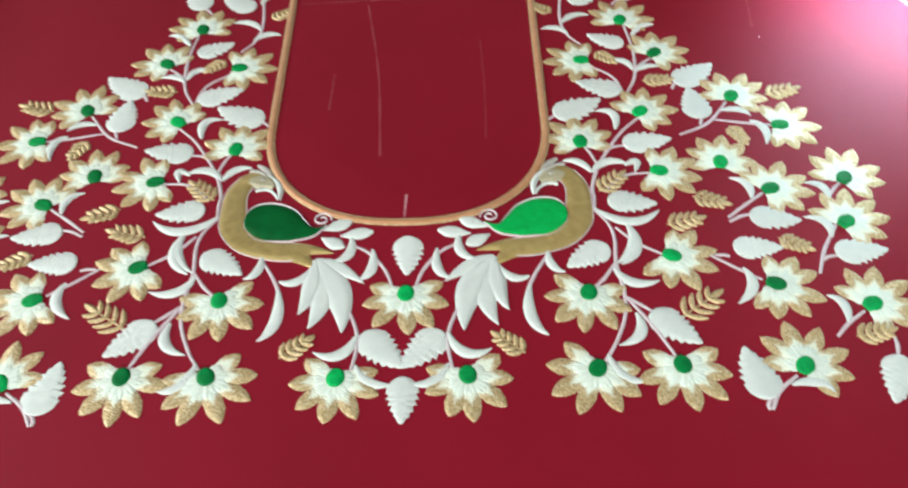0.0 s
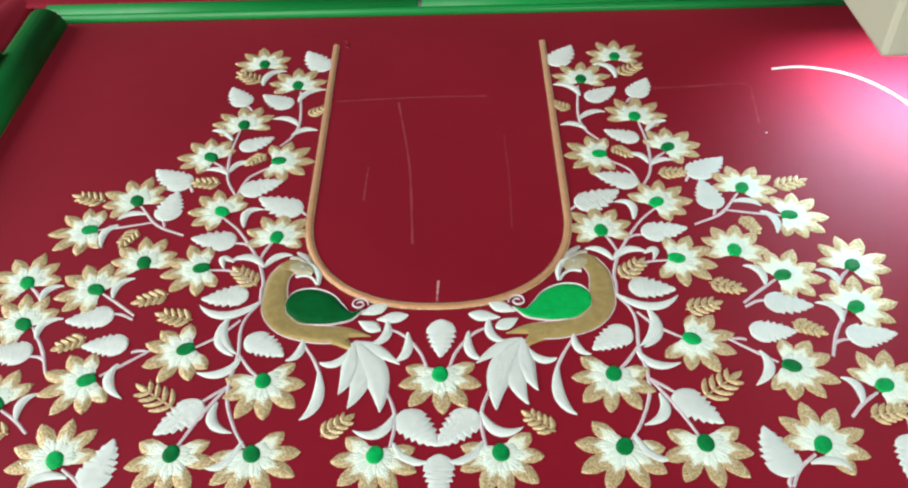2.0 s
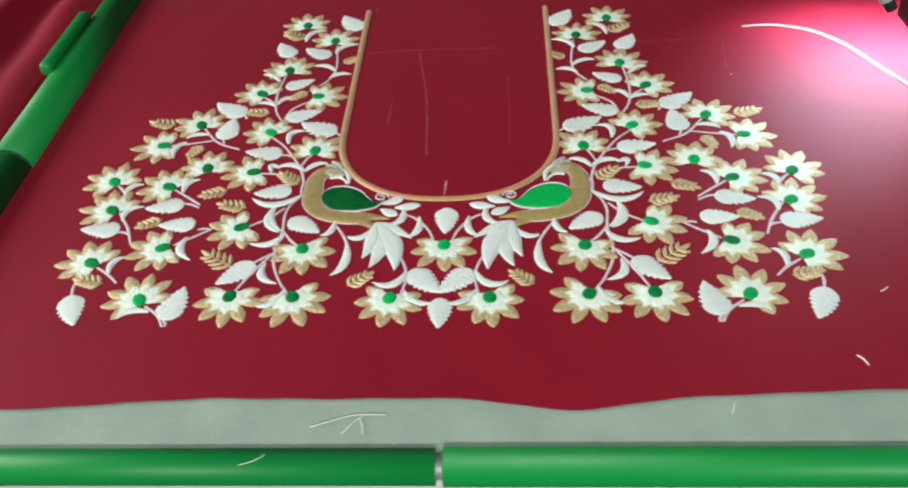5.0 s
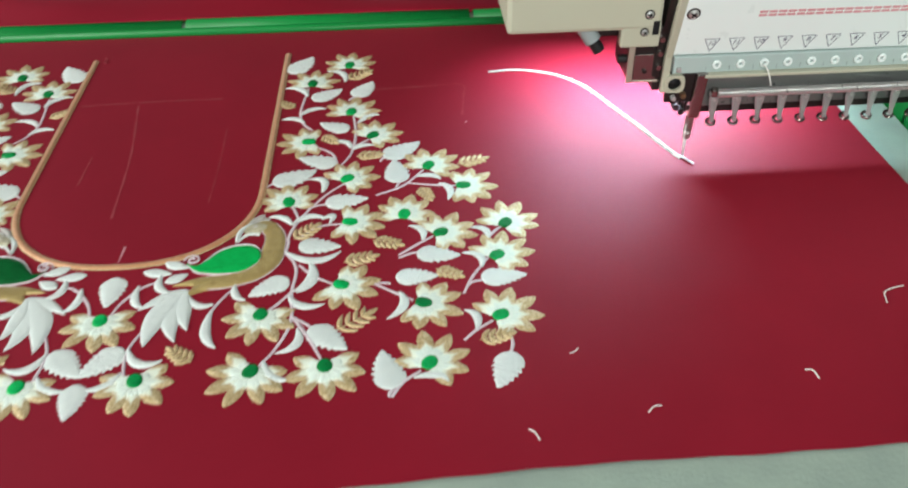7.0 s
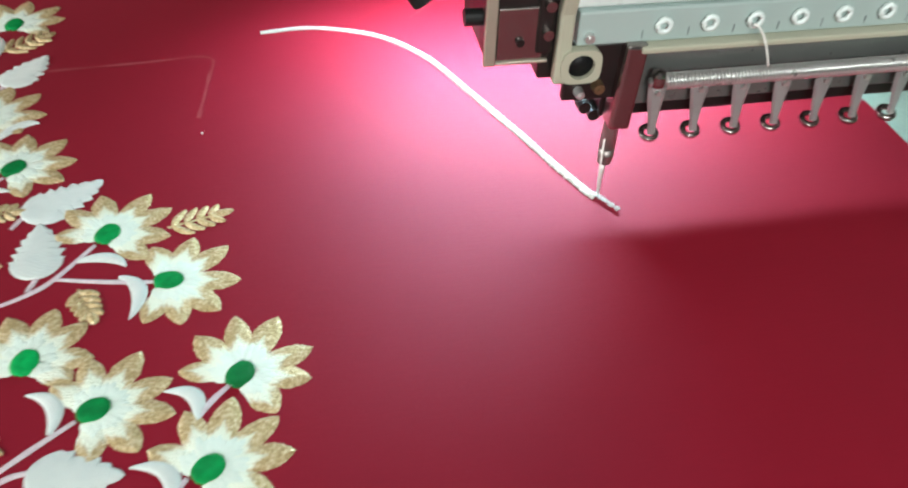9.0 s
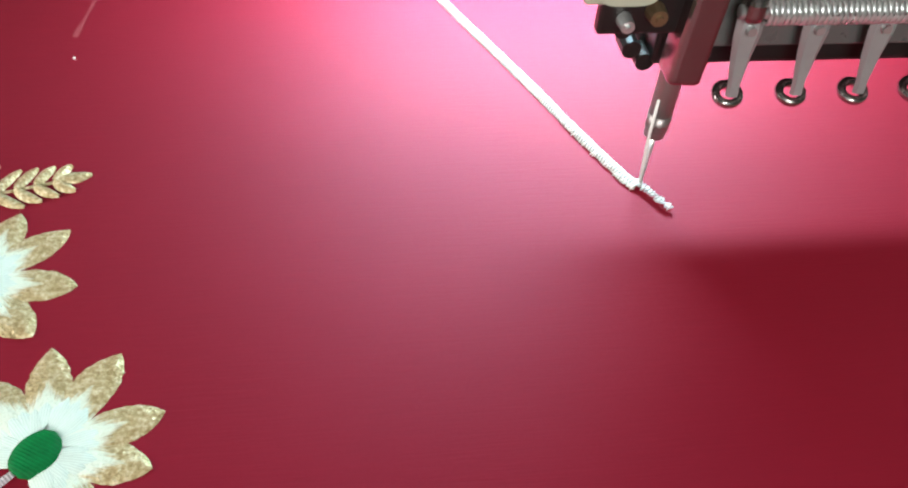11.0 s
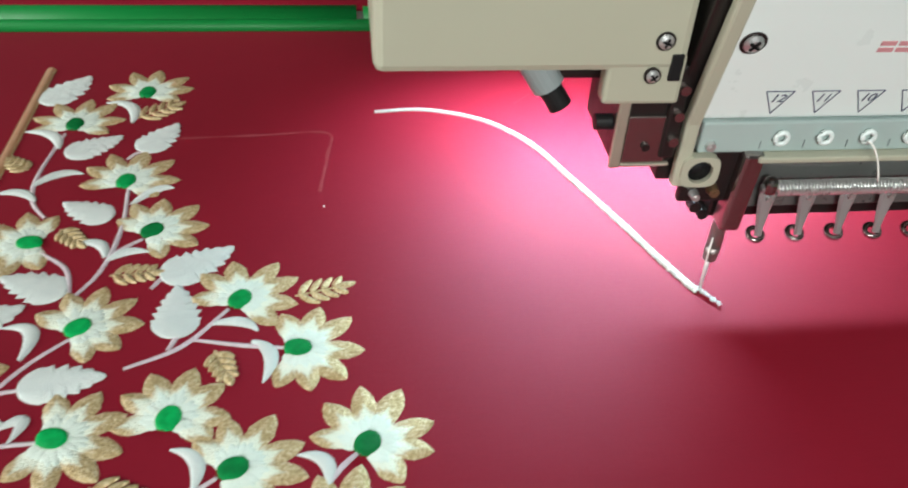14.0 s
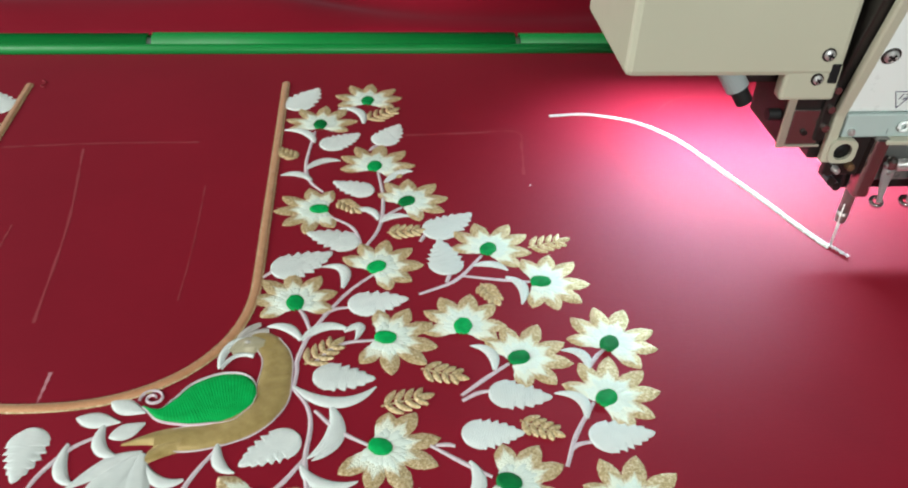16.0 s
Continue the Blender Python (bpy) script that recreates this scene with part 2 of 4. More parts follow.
def box(bm, lo, hi, bevel=0.0, m=None, segments=2):
    made = bmesh.ops.create_cube(bm, size=1.0)["verts"]
    lo, hi = Vector(lo), Vector(hi)
    for v in made:
        v.co = Vector([lo[i] + (v.co[i] + 0.5) * (hi[i] - lo[i]) for i in range(3)])
    if bevel:
        edges = list({e for v in made for e in v.link_edges})
        out = bmesh.ops.bevel(bm, geom=edges, offset=bevel, segments=segments, affect="EDGES", profile=0.5)
        made = list({v for f in out["faces"] for v in f.verts} | {v for v in made if v.is_valid})
    if m:
        bmesh.ops.transform(bm, matrix=m, verts=[v for v in made if v.is_valid])
    return bm


def rod(bm, a, b, r0, r1=None, sides=16, caps=True):
    a, b = Vector(a), Vector(b)
    d = b - a
    out = bmesh.ops.create_cone(bm, cap_ends=caps, segments=sides, radius1=r0, radius2=r0 if r1 is None else r1, depth=d.length)
    bmesh.ops.transform(bm, matrix=Matrix.Translation((a + b) / 2) @ d.to_track_quat("Z", "Y").to_matrix().to_4x4(), verts=out["verts"])
    return bm


def tube(bm, points, radius, sides=8, closed=False):
    """A round tube along points; radius may be a function of 0..1."""
    pts = [Vector(p) for p in points]
    n = len(pts)
    rings = []
    for i, p in enumerate(pts):
        d = (pts[min(i + 1, n - 1)] - pts[max(i - 1, 0)]) if not closed else pts[(i + 1) % n] - pts[i - 1]
        d.normalize()
        up = Vector((0, 0, 1)) if abs(d.z) < 0.9 else Vector((0, 1, 0))
        u = d.cross(up).normalized()
        w = u.cross(d)
        r = radius(i / (n - 1)) if callable(radius) else radius
        rings.append([bm.verts.new(p + (u * math.cos(2 * math.pi * k / sides) + w * math.sin(2 * math.pi * k / sides)) * r) for k in range(sides)])
    last = n if closed else n - 1
    for i in range(last):
        a, b = rings[i], rings[(i + 1) % n]
        for k in range(sides):
            bm.faces.new((a[k], a[(k + 1) % sides], b[(k + 1) % sides], b[k]))
    if not closed:
        bm.faces.new(rings[0][::-1])
        bm.faces.new(rings[-1])
    return bm


def curve_points(ctrl, n=14):
    """Points along a smooth curve through the control points."""
    c = [Vector((p[0], p[1], 0)) for p in ctrl]
    c = [2 * c[0] - c[1]] + c + [2 * c[-1] - c[-2]]
    out = []
    for i in range(1, len(c) - 2):
        for j in range(n):
            t = j / n
            a, b, d, e = c[i - 1], c[i], c[i + 1], c[i + 2]
            out.append(0.5 * ((2 * b) + (d - a) * t + (2 * a - 5 * b + 4 * d - e) * t * t + (3 * b - a - 3 * d + e) * t ** 3))
    return out + [c[-2]]


def bow_points(p, n=14):
    """A quadratic bow from the first point, pulled by the second, to the third."""
    a, b, c = [Vector((q[0], q[1], 0)) for q in p]
    return [(1 - t) ** 2 * a + 2 * t * (1 - t) * b + t * t * c for t in [i / n for i in range(n + 1)]]


def ribbon(bm, points, width, height, base=0.0006, lanes=4):
    """A domed strip of stitches lying on the cloth: width(u) is the half width, height the crown."""
    uv = bm.loops.layers.uv.verify()
    rows, run, n = [], 0.0, len(points)
    for i, p in enumerate(points):
        d = (points[min(i + 1, n - 1)] - points[max(i - 1, 0)]).normalized()
        side = Vector((-d.y, d.x, 0))
        if i:
            run += (p - points[i - 1]).length
        w = width(i / (n - 1))
        h = height * min(1.0, w / 0.002)
        row = []
        for k in range(lanes + 1):
            v = 2 * k / lanes - 1
            z = base + h * (1 - v * v) ** 0.5 if abs(v) < 1 else 0.0001
            row.append((bm.verts.new(p + side * v * w + Vector((0, 0, z))), (run, v * w)))
        rows.append(row)
    for a, b in zip(rows, rows[1:]):
        for k in range(lanes):
            quad = (a[k], b[k], b[k + 1], a[k + 1])
            f = bm.faces.new([q[0] for q in quad])
            f.normal_update()
            if f.normal.z < 0:
                f.normal_flip()
            look_up = {q[0]: q[1] for q in quad}
            for loop in f.loops:
                loop[uv].uv = look_up[loop.vert]
    return bm


# ---- the room ----
# Unseen room added round the set to shape its light and reflections.
def build_room():
    x0, x1, y0, y1, z0, z1 = -2.5, 2.7, -2.3, 2.9, -0.88, 1.95
    t = 0.12
    for name, lo, hi in (("wall_north", (x0 - t, y1, z0), (x1 + t, y1 + t, z1)), ("wall_south", (x0 - t, y0 - t, z0), (x1 + t, y0, z1)),
                         ("wall_east", (x1, y0, z0), (x1 + t, y1, z1))):
        tagged(finish(name, box(bmesh.new(), lo, hi), WALL_DARKENED, smooth=False), "unseen added wall, kept dark to cut reflections on the silk", "wall", kind="structure")
    bm = bmesh.new()
    wy0, wy1, wz0, wz1 = -0.55, 1.05, 0.45, 1.75
    box(bm, (x0 - t, y0, z0), (x0, wy0, z1))
    box(bm, (x0 - t, wy1, z0), (x0, y1, z1))
    box(bm, (x0 - t, wy0, z0), (x0, wy1, wz0))
    box(bm, (x0 - t, wy0, wz1), (x0, wy1, z1))
    tagged(finish("wall_west", bm, WALL_DARKENED, smooth=False), "unseen added dark wall with an opening beside the fill lamp", "wall", kind="structure")
    tagged(finish("floor", box(bmesh.new(), (x0 - t, y0 - t, z0 - t), (x1 + t, y1 + t, z0)), FLOOR_DARKENED, smooth=False), "workshop floor, darkened to pass for shade below the near rail", "floor", kind="structure")
    tagged(finish("ceiling", box(bmesh.new(), (x0 - t, y0 - t, z1), (x1 + t, y1 + t, z1 + t)), WALL_DARKENED, smooth=False), "unseen added ceiling, kept dark to cut reflections on the silk", "ceiling", kind="structure")


build_room()


# ---- the table ----
def build_table():
    table = thing("machine_table", "pale laminate machine table under the embroidery frame", "table")
    part("tabletop", box(bmesh.new(), (-0.75, -0.200, -0.075), (1.05, 0.95, -0.045), 0.004), TABLE_TOP, table)
    for x in (-0.68, 0.98):
        for y in (-0.15, 0.88):
            part("leg", box(bmesh.new(), (x - 0.03, y - 0.03, -0.88), (x + 0.03, y + 0.03, -0.075), 0.003), GREY_PAINT, table)


build_table()


# ---- the cloth stretched in the frame ----
def hem(x):
    """The uneven cut edge of the silk along the near rail."""
    rise = min(1, max(0, (x - 0.10) / 0.2))
    drop = min(1, max(0, (-x - 0.12) / 0.1))
    return -0.1844 - 0.0095 * math.exp(-((x - 0.075) / 0.042) ** 2) + 0.0046 * rise - 0.0060 * drop + 0.0007 * math.sin(31 * x) + 0.0003 * math.sin(140 * x)


def sheet(xs, ys, z, wobble=0.0):
    bm = bmesh.new()
    grid = [[bm.verts.new((x, y, z + wobble * noise.noise((x * 9, y * 9, 3.1)))) for x in xs] for y in ys]
    for a, b in zip(grid, grid[1:]):
        for i in range(len(xs) - 1):
            bm.faces.new((a[i], a[i + 1], b[i + 1], b[i]))
    return bm, grid


def thicken(ob, depth):
    mod = ob.modifiers.new("cloth_thickness", "SOLIDIFY")
    mod.thickness, mod.offset = depth, -1
    return ob


def build_backing():
    xs = [-0.342 + 0.907 * i / 60 for i in range(61)]
    ys = [-0.230 + 0.592 * i / 50 for i in range(51)]
    bm, grid = sheet(xs, ys, -0.0017, 0.0005)
    ob = tagged(thicken(finish("backing_sheet", bm, BACKING, smooth=False), 0.0006), "white non-woven backing sheet under the crimson silk", "backing fabric")
    return ob


build_backing()


def build_silk():
    n = 120
    xs = [-0.352 + 0.880 * i / n for i in range(n + 1)]
    bm, grid = sheet(xs, [i / 80 for i in range(81)], 0.0)
    for row in grid:
        for v in row:
            u = v.co.y
            lo = hem(v.co.x)
            v.co.y = lo + (0.352 - lo) * u
            v.co.x += 0.003 * math.sin(7 * u) * max(0, (v.co.x - 0.3)) / 0.22
    return tagged(thicken(finish("silk_cloth", bm, SILK, smooth=False), 0.0005), "crimson silk blouse cloth embroidered with gold and white flowers", "cloth")


CLOTH = build_silk()


def drape(name, along, z_line, spread, parent, label, seed, axis):
    """Surplus silk gathered in folds outside a rail."""
    bm = bmesh.new()
    rows = []
    n, m = 90, 40
    for j in range(m + 1):
        v = j / m
        row = []
        for i in range(n + 1):
            a = along[0] + (along[1] - along[0]) * i / n
            b = spread[0] + (spread[1] - spread[0]) * v
            fold = 0.5 + 0.5 * math.sin(26 * v + 3.2 * noise.noise((a * 4, v * 1.5, seed)) + 2.0 * a)
            h = z_line + fold * 0.022 * min(1, 4 * v) + 0.012 * noise.noise((a * 11, b * 16, seed)) * min(1, 3 * v) - 0.02 * max(0, v - 0.7)
            row.append(bm.verts.new((a, b + 0.01 * noise.noise((a * 7, v, seed)), h) if axis == "x" else (b + 0.01 * noise.noise((a * 7, v, seed)), a, h)))
        rows.append(row)
    for a, b in zip(rows, rows[1:]):
        for i in range(n):
            bm.faces.new((a[i], a[i + 1], b[i + 1], b[i]))
    for f in bm.faces:
        f.normal_update()
        if f.normal.z < 0:
            f.normal_flip()
    return thicken(part(name, bm, SILK, parent, label, True), 0.0008)


drape("gathered_fold", (-0.62, 0.62), 0.002, (0.353, 0.72), CLOTH, "surplus silk gathered behind the far rail", 1.7, "x")
drape("gathered_fold", (-0.24, 0.40), 0.000, (-0.352, -0.60), CLOTH, "surplus silk gathered beside the rail", 5.2, "y")


# ---- embroidery on the cloth ----
def both(make, *numbers):
    for s in (1, -1):
        make(s, *numbers)


def pts(s, ctrl):
    return [(s * x, y) for x, y in ctrl]


def straight(a, b, n=10):
    a, b = Vector((*a, 0)), Vector((*b, 0))
    return [a.lerp(b, i / n) for i in range(n + 1)]


def petal_width(w, start=0.45):
    """Half width of a petal: full in the middle, drawn to a soft point."""
    def width(u):
        swell = start + (1 - start) * math.sin(math.pi / 2 * min(1, u / 0.60))
        return w * swell * max(0, 1 - max(0, (u - 0.60) / 0.40) ** 1.9) ** 0.8 + 0.00004
    return width


def flower(s, x, y, degrees, size):
    size = 0.0262 + 0.35 * (size - 0.0255)
    turn = radians(degrees) if s > 0 else math.pi - radians(degrees)
    rnd = random.Random(int(x * 4000 + y * 9000) + s)
    here = Vector((s * x, y, 0))
    gold, white = bmesh.new(), bmesh.new()
    for k in range(-3, 4):
        a = turn + radians(k * 35.5 + rnd.uniform(-4, 4))
        d = Vector((math.cos(a), math.sin(a)))
        long = 0.97 * size * ((1.0, 0.98, 0.90, 0.78)[abs(k)] + rnd.uniform(-0.04, 0.04))
        fray = [rnd.uniform(0.95, 1.05) for _ in range(21)]
        bent = Vector((-d.y, d.x)) * (rnd.uniform(-0.0010, 0.0010) + 0.0006 * k)
        line = [p + Vector((*bent, 0)) * (i / 20) ** 2 for i, p in enumerate(straight(here.xy + d * 0.0020, here.xy + d * long, 20))]
        full = petal_width(0.0045 + rnd.uniform(-0.0003, 0.0003))
        ribbon(gold, line, lambda u: full(u) * fray[round(20 * u)], 0.0003, 0.0004 + 0.00007 * (k % 3))
        for j in (-0.5, 0, 0.5):
            b = a + radians(j * 22)
            e = Vector((math.cos(b), math.sin(b)))
            reach = long * rnd.uniform(0.46, 0.58) * (1 if j == 0 else 0.88)
            ribbon(white, straight(here.xy + e * 0.0010, here.xy + e * reach, 8), petal_width(0.0036 if j == 0 else 0.0030, 0.6), 0.00010, 0.0007 + 0.00004 * ((k + int(2 * j)) % 3), 3)
    bloom = part("flower", gold, PETAL_THREAD, CLOTH, "gold-stitched flower with a white heart", True)
    part("heart", white, HEART_THREAD, bloom, "white satin-stitched heart", True)
    green = bmesh.new()
    d = Vector((math.cos(turn), math.sin(turn)))
    ribbon(green, straight(here.xy - d * 0.0052, here.xy + d * 0.0052, 14), lambda u: 0.0052 * max(0.004, 1 - (2 * u - 1) ** 2) ** 0.5, 0.0007, 0.0011, 6)
    part("centre", green, GREEN_THREAD, bloom, "round green satin centre", True)


def white_leaf(s, x0, y0, x1, y1, girth=0.30):
    a, b = Vector((s * x0, y0)), Vector((s * x1, y1))
    long = (b - a).length
    rnd = random.Random(int(x0 * 5000 + y0 * 7000))
    side = Vector((-(b - a).y, (b - a).x)) * rnd.choice((-1, 1)) * s * 0.05
    line = bow_points([a, (a + b) / 2 + side, b], 60)
    half = max(0.0064, long * girth)
    teeth = 7 + int(rnd.random() * 2)

    def width(u):
        if u < 0.42:
            shape = (1 - ((0.42 - u) / 0.42) ** 2.2) ** 0.5
        else:
            shape = max(0, 1 - ((u - 0.42) / 0.58) ** 1.5) ** 0.85
        saw = (u * teeth + 0.1) % 1.0
        cut = 0.34 * (1 - saw) * min(1, max(0, u - 0.24) / 0.2)
        return half * 1.05 * shape * (1 - cut) + 0.00025 * (u < 0.98) + 0.00003

    bm = bmesh.new()
    ribbon(bm, line, width, 0.00045, 0.0005, 6)
    part("leaf", bm, WHITE_THREAD, CLOTH, "white satin leaf with a serrated edge", True)


def gold_leaf(s, x0, y0, x1, y1):
    a, b = Vector((s * x0, y0)), Vector((s * x1, y1))
    d = (b - a)
    long = max(d.length, 0.017)
    d.normalize()
    n = Vector((-d.y, d.x))
    bm = bmesh.new()
    ribbon(bm, straight(a, a + d * long, 6), lambda u: 0.0006, 0.0004, 0.0004, 2)
    for k in range(4):
        at = a + d * long * (0.10 + 0.20 * k)
        reach = long * (0.41 - 0.04 * k)
        for sign in (1, -1):
            tip = at + (d * 0.66 + n * sign * 0.75) * reach
            ribbon(bm, bow_points([at, at + n * sign * reach * 0.45 + d * reach * 0.2, tip], 7), lambda u: 0.0016 * math.sin(math.pi * (0.10 + 0.87 * u)) ** 0.6, 0.0006, 0.0005 + 0.0001 * k)
    ribbon(bm, straight(a + d * long * 0.72, a + d * long * 1.08, 6), lambda u: 0.0020 * math.sin(math.pi * (0.1 + 0.88 * u)) ** 0.7, 0.0006, 0.0007)
    part("fern_leaf", bm, GOLD_THREAD, CLOTH, "small lobed gold-stitched leaf", True)


def bud(s, x0, y0, x1, y1):
    bm = bmesh.new()
    ribbon(bm, straight((s * x0, y0), (s * x1, y1), 12), lambda u: 0.0042 * max(0.02, math.sin(math.pi * u ** 1.25)) ** 0.75, 0.0005, 0.0006, 6)
    part("bud", bm, WHITE_THREAD, CLOTH, "white satin-stitched bud", True)


def stem(s, *ctrl):
    bm = bmesh.new()
    ribbon(bm, curve_points(pts(s, ctrl), 8), lambda u: 0.0011 - 0.0003 * abs(2 * u - 1), 0.0006, 0.0003, 3)
    part("stem", bm, STEM_THREAD, CLOTH, "silvery white stitched stem", True)


def crescent(s, *ctrl):
    bm = bmesh.new()
    line = bow_points(pts(s, ctrl), 16)
    long = sum((q - p).length for p, q in zip(line, line[1:]))
    half = min(0.0032, 0.0016 + 0.05 * long)
    ribbon(bm, line, lambda u: half * max(0.03, math.sin(math.pi * (0.06 + 0.93 * u))) ** 0.8, 0.0005, 0.0005, 5)
    part("crescent_leaf", bm, WHITE_THREAD, CLOTH, "curved white satin leaf", True)


both(flower, 0.138, 0.252, 81, 0.026)
both(flower, 0.108, 0.221, 86, 0.027)
both(flower, 0.141, 0.171, 77, 0.026)
both(flower, 0.110, 0.128, -178, 0.024)
both(flower, 0.158, 0.134, 43, 0.022)
both(flower, 0.140, 0.0765, 41, 0.020)
both(flower, 0.101, 0.051, 95, 0.022)
both(flower, 0.198, 0.089, 63, 0.025)
both(flower, 0.221, 0.0615, -5, 0.025)
both(flower, 0.179, 0.031, 77, 0.018)
both(flower, 0.202, 0.009, 25, 0.023)
both(flower, 0.245, 0.016, 58, 0.025)
both(flower, 0.236, -0.017, 40, 0.025)
both(flower, 0.143, 0.025, -14, 0.025)
both(flower, 0.139, -0.038, -29, 0.025)
both(flower, 0.188, -0.058, -24, 0.024)
both(flower, 0.189, -0.107, 59, 0.027)
both(flower, 0.093, -0.061, -102, 0.025)
both(flower, 0.092, -0.106, -113, 0.028)
both(flower, 0.132, -0.105, -88, 0.026)
both(flower, 0.031, -0.108, -81, 0.024)
both(flower, 0.232, -0.072, 31, 0.026)
flower(1, 0.001, -0.059, -90, 0.025)
both(white_leaf, 0.087, 0.242, 0.106, 0.271)
both(white_leaf, 0.109, 0.194, 0.133, 0.210)
both(white_leaf, 0.143, 0.196, 0.158, 0.221)
both(white_leaf, 0.140, 0.144, 0.117, 0.156)
both(white_leaf, 0.166, 0.103, 0.193, 0.122)
both(white_leaf, 0.175, 0.069, 0.173, 0.099)
both(white_leaf, 0.131, 0.095, 0.104, 0.107)
both(white_leaf, 0.088, 0.075, 0.118, 0.090)
both(white_leaf, 0.126, 0.047, 0.155, 0.052)
both(white_leaf, 0.111, 0.004, 0.138, -0.000)
both(white_leaf, 0.107, -0.030, 0.084, -0.044)
both(white_leaf, 0.172, -0.034, 0.198, -0.034)
both(white_leaf, 0.186, -0.010, 0.213, -0.015)
both(white_leaf, 0.224, -0.039, 0.252, -0.037)
both(white_leaf, 0.123, -0.073, 0.144, -0.093)
both(white_leaf, 0.170, -0.124, 0.163, -0.095)
both(white_leaf, 0.019, -0.082, -0.001, -0.103)
both(white_leaf, 0.235, -0.102, 0.224, -0.128)
white_leaf(1, 0.000, -0.108, 0.000, -0.133)
white_leaf(1, 0.001, -0.020, 0.001, -0.047)
both(gold_leaf, 0.137, 0.227, 0.157, 0.241)
both(gold_leaf, 0.096, 0.182, 0.084, 0.191)
both(gold_leaf, 0.120, 0.137, 0.129, 0.128)
both(gold_leaf, 0.146, 0.106, 0.166, 0.107)
both(gold_leaf, 0.219, 0.090, 0.241, 0.096)
both(gold_leaf, 0.191, 0.062, 0.198, 0.046)
both(gold_leaf, 0.107, 0.010, 0.123, 0.025)
both(gold_leaf, 0.158, 0.005, 0.177, -0.002)
both(gold_leaf, 0.140, -0.016, 0.161, -0.011)
both(gold_leaf, 0.197, -0.027, 0.213, -0.036)
both(gold_leaf, 0.137, -0.077, 0.159, -0.062)
both(gold_leaf, 0.059, -0.096, 0.044, -0.084)
both(gold_leaf, 0.218, -0.091, 0.238, -0.087)
both(bud, 0.044, -0.0145, 0.029, -0.008)
both(bud, 0.035, -0.019, 0.017, -0.016)
both(bud, 0.045, -0.020, 0.032, -0.027)
both(stem, (0.143, 0.165), (0.145, 0.137), (0.142, 0.110), (0.133, 0.091))
both(stem, (0.155, 0.129), (0.149, 0.124), (0.143, 0.118))
both(stem, (0.105, 0.213), (0.101, 0.176), (0.104, 0.157), (0.112, 0.145))
both(stem, (0.114, 0.123), (0.128, 0.111), (0.133, 0.094))
both(stem, (0.138, 0.071), (0.125, 0.057), (0.110, 0.032), (0.104, 0.014), (0.104, 0.006), (0.103, -0.004))
both(stem, (0.103, 0.047), (0.106, 0.041), (0.109, 0.031))
both(stem, (0.194, 0.084), (0.179, 0.065), (0.160, 0.055))
both(stem, (0.216, 0.062), (0.202, 0.064), (0.183, 0.068))
both(stem, (0.197, 0.006), (0.185, -0.003), (0.174, -0.012))
both(stem, (0.242, 0.013), (0.237, 0.008), (0.232, 0.001))
both(stem, (0.230, -0.019), (0.219, -0.036), (0.212, -0.052))
both(stem, (0.225, -0.040), (0.219, -0.041), (0.215, -0.044))
both(stem, (0.186, -0.010), (0.181, -0.011), (0.174, -0.015))
both(stem, (0.1125, -0.017), (0.122, -0.028), (0.135, -0.037))
both(stem, (0.182, -0.055), (0.172, -0.048), (0.159, -0.038))
both(stem, (0.169, -0.039), (0.166, -0.038), (0.161, -0.038))
both(stem, (0.103, -0.004), (0.109, -0.014), (0.111, -0.025), (0.1095, -0.042), (0.111, -0.060), (0.1095, -0.075), (0.103, -0.091), (0.096, -0.102))
both(stem, (0.111, -0.063), (0.122, -0.082), (0.130, -0.100))
both(stem, (0.112, -0.064), (0.118, -0.069), (0.124, -0.074))
both(stem, (0.109, -0.042), (0.102, -0.052), (0.096, -0.058))
both(stem, (0.138, 0.024), (0.123, 0.022), (0.110, 0.010))
both(stem, (0.029, -0.025), (0.019, -0.031), (0.010, -0.043), (0.006, -0.054))
both(stem, (0.074, -0.036), (0.067, -0.048), (0.062, -0.061), (0.062, -0.069))
both(stem, (0.029, -0.064), (0.023, -0.080), (0.022, -0.091), (0.024, -0.104))
both(stem, (0.184, -0.112), (0.174, -0.120), (0.168, -0.130))
both(stem, (0.169, -0.124), (0.167, -0.127), (0.167, -0.130))
both(stem, (0.227, -0.076), (0.217, -0.083), (0.209, -0.091))
both(stem, (0.092, 0.077), (0.088, 0.075), (0.084, 0.071))
both(stem, (0.126, 0.047), (0.120, 0.046), (0.114, 0.042))
both(stem, (0.236, -0.090), (0.236, -0.096), (0.234, -0.103))
both(stem, (0.144, 0.196), (0.141, 0.194), (0.138, 0.189))
both(stem, (0.176, 0.073), (0.176, 0.069), (0.174, 0.063))
both(stem, (0.167, 0.105), (0.165, 0.101), (0.163, 0.097))
both(crescent, (0.105, 0.199), (0.103, 0.217), (0.086, 0.215))
both(crescent, (0.101, 0.169), (0.109, 0.183), (0.121, 0.178))
both(crescent, (0.105, 0.157), (0.098, 0.169), (0.087, 0.163))
both(crescent, (0.135, 0.222), (0.137, 0.245), (0.119, 0.242))
both(crescent, (0.142, 0.117), (0.140, 0.132), (0.128, 0.126))
both(crescent, (0.143, 0.115), (0.149, 0.124), (0.159, 0.120))
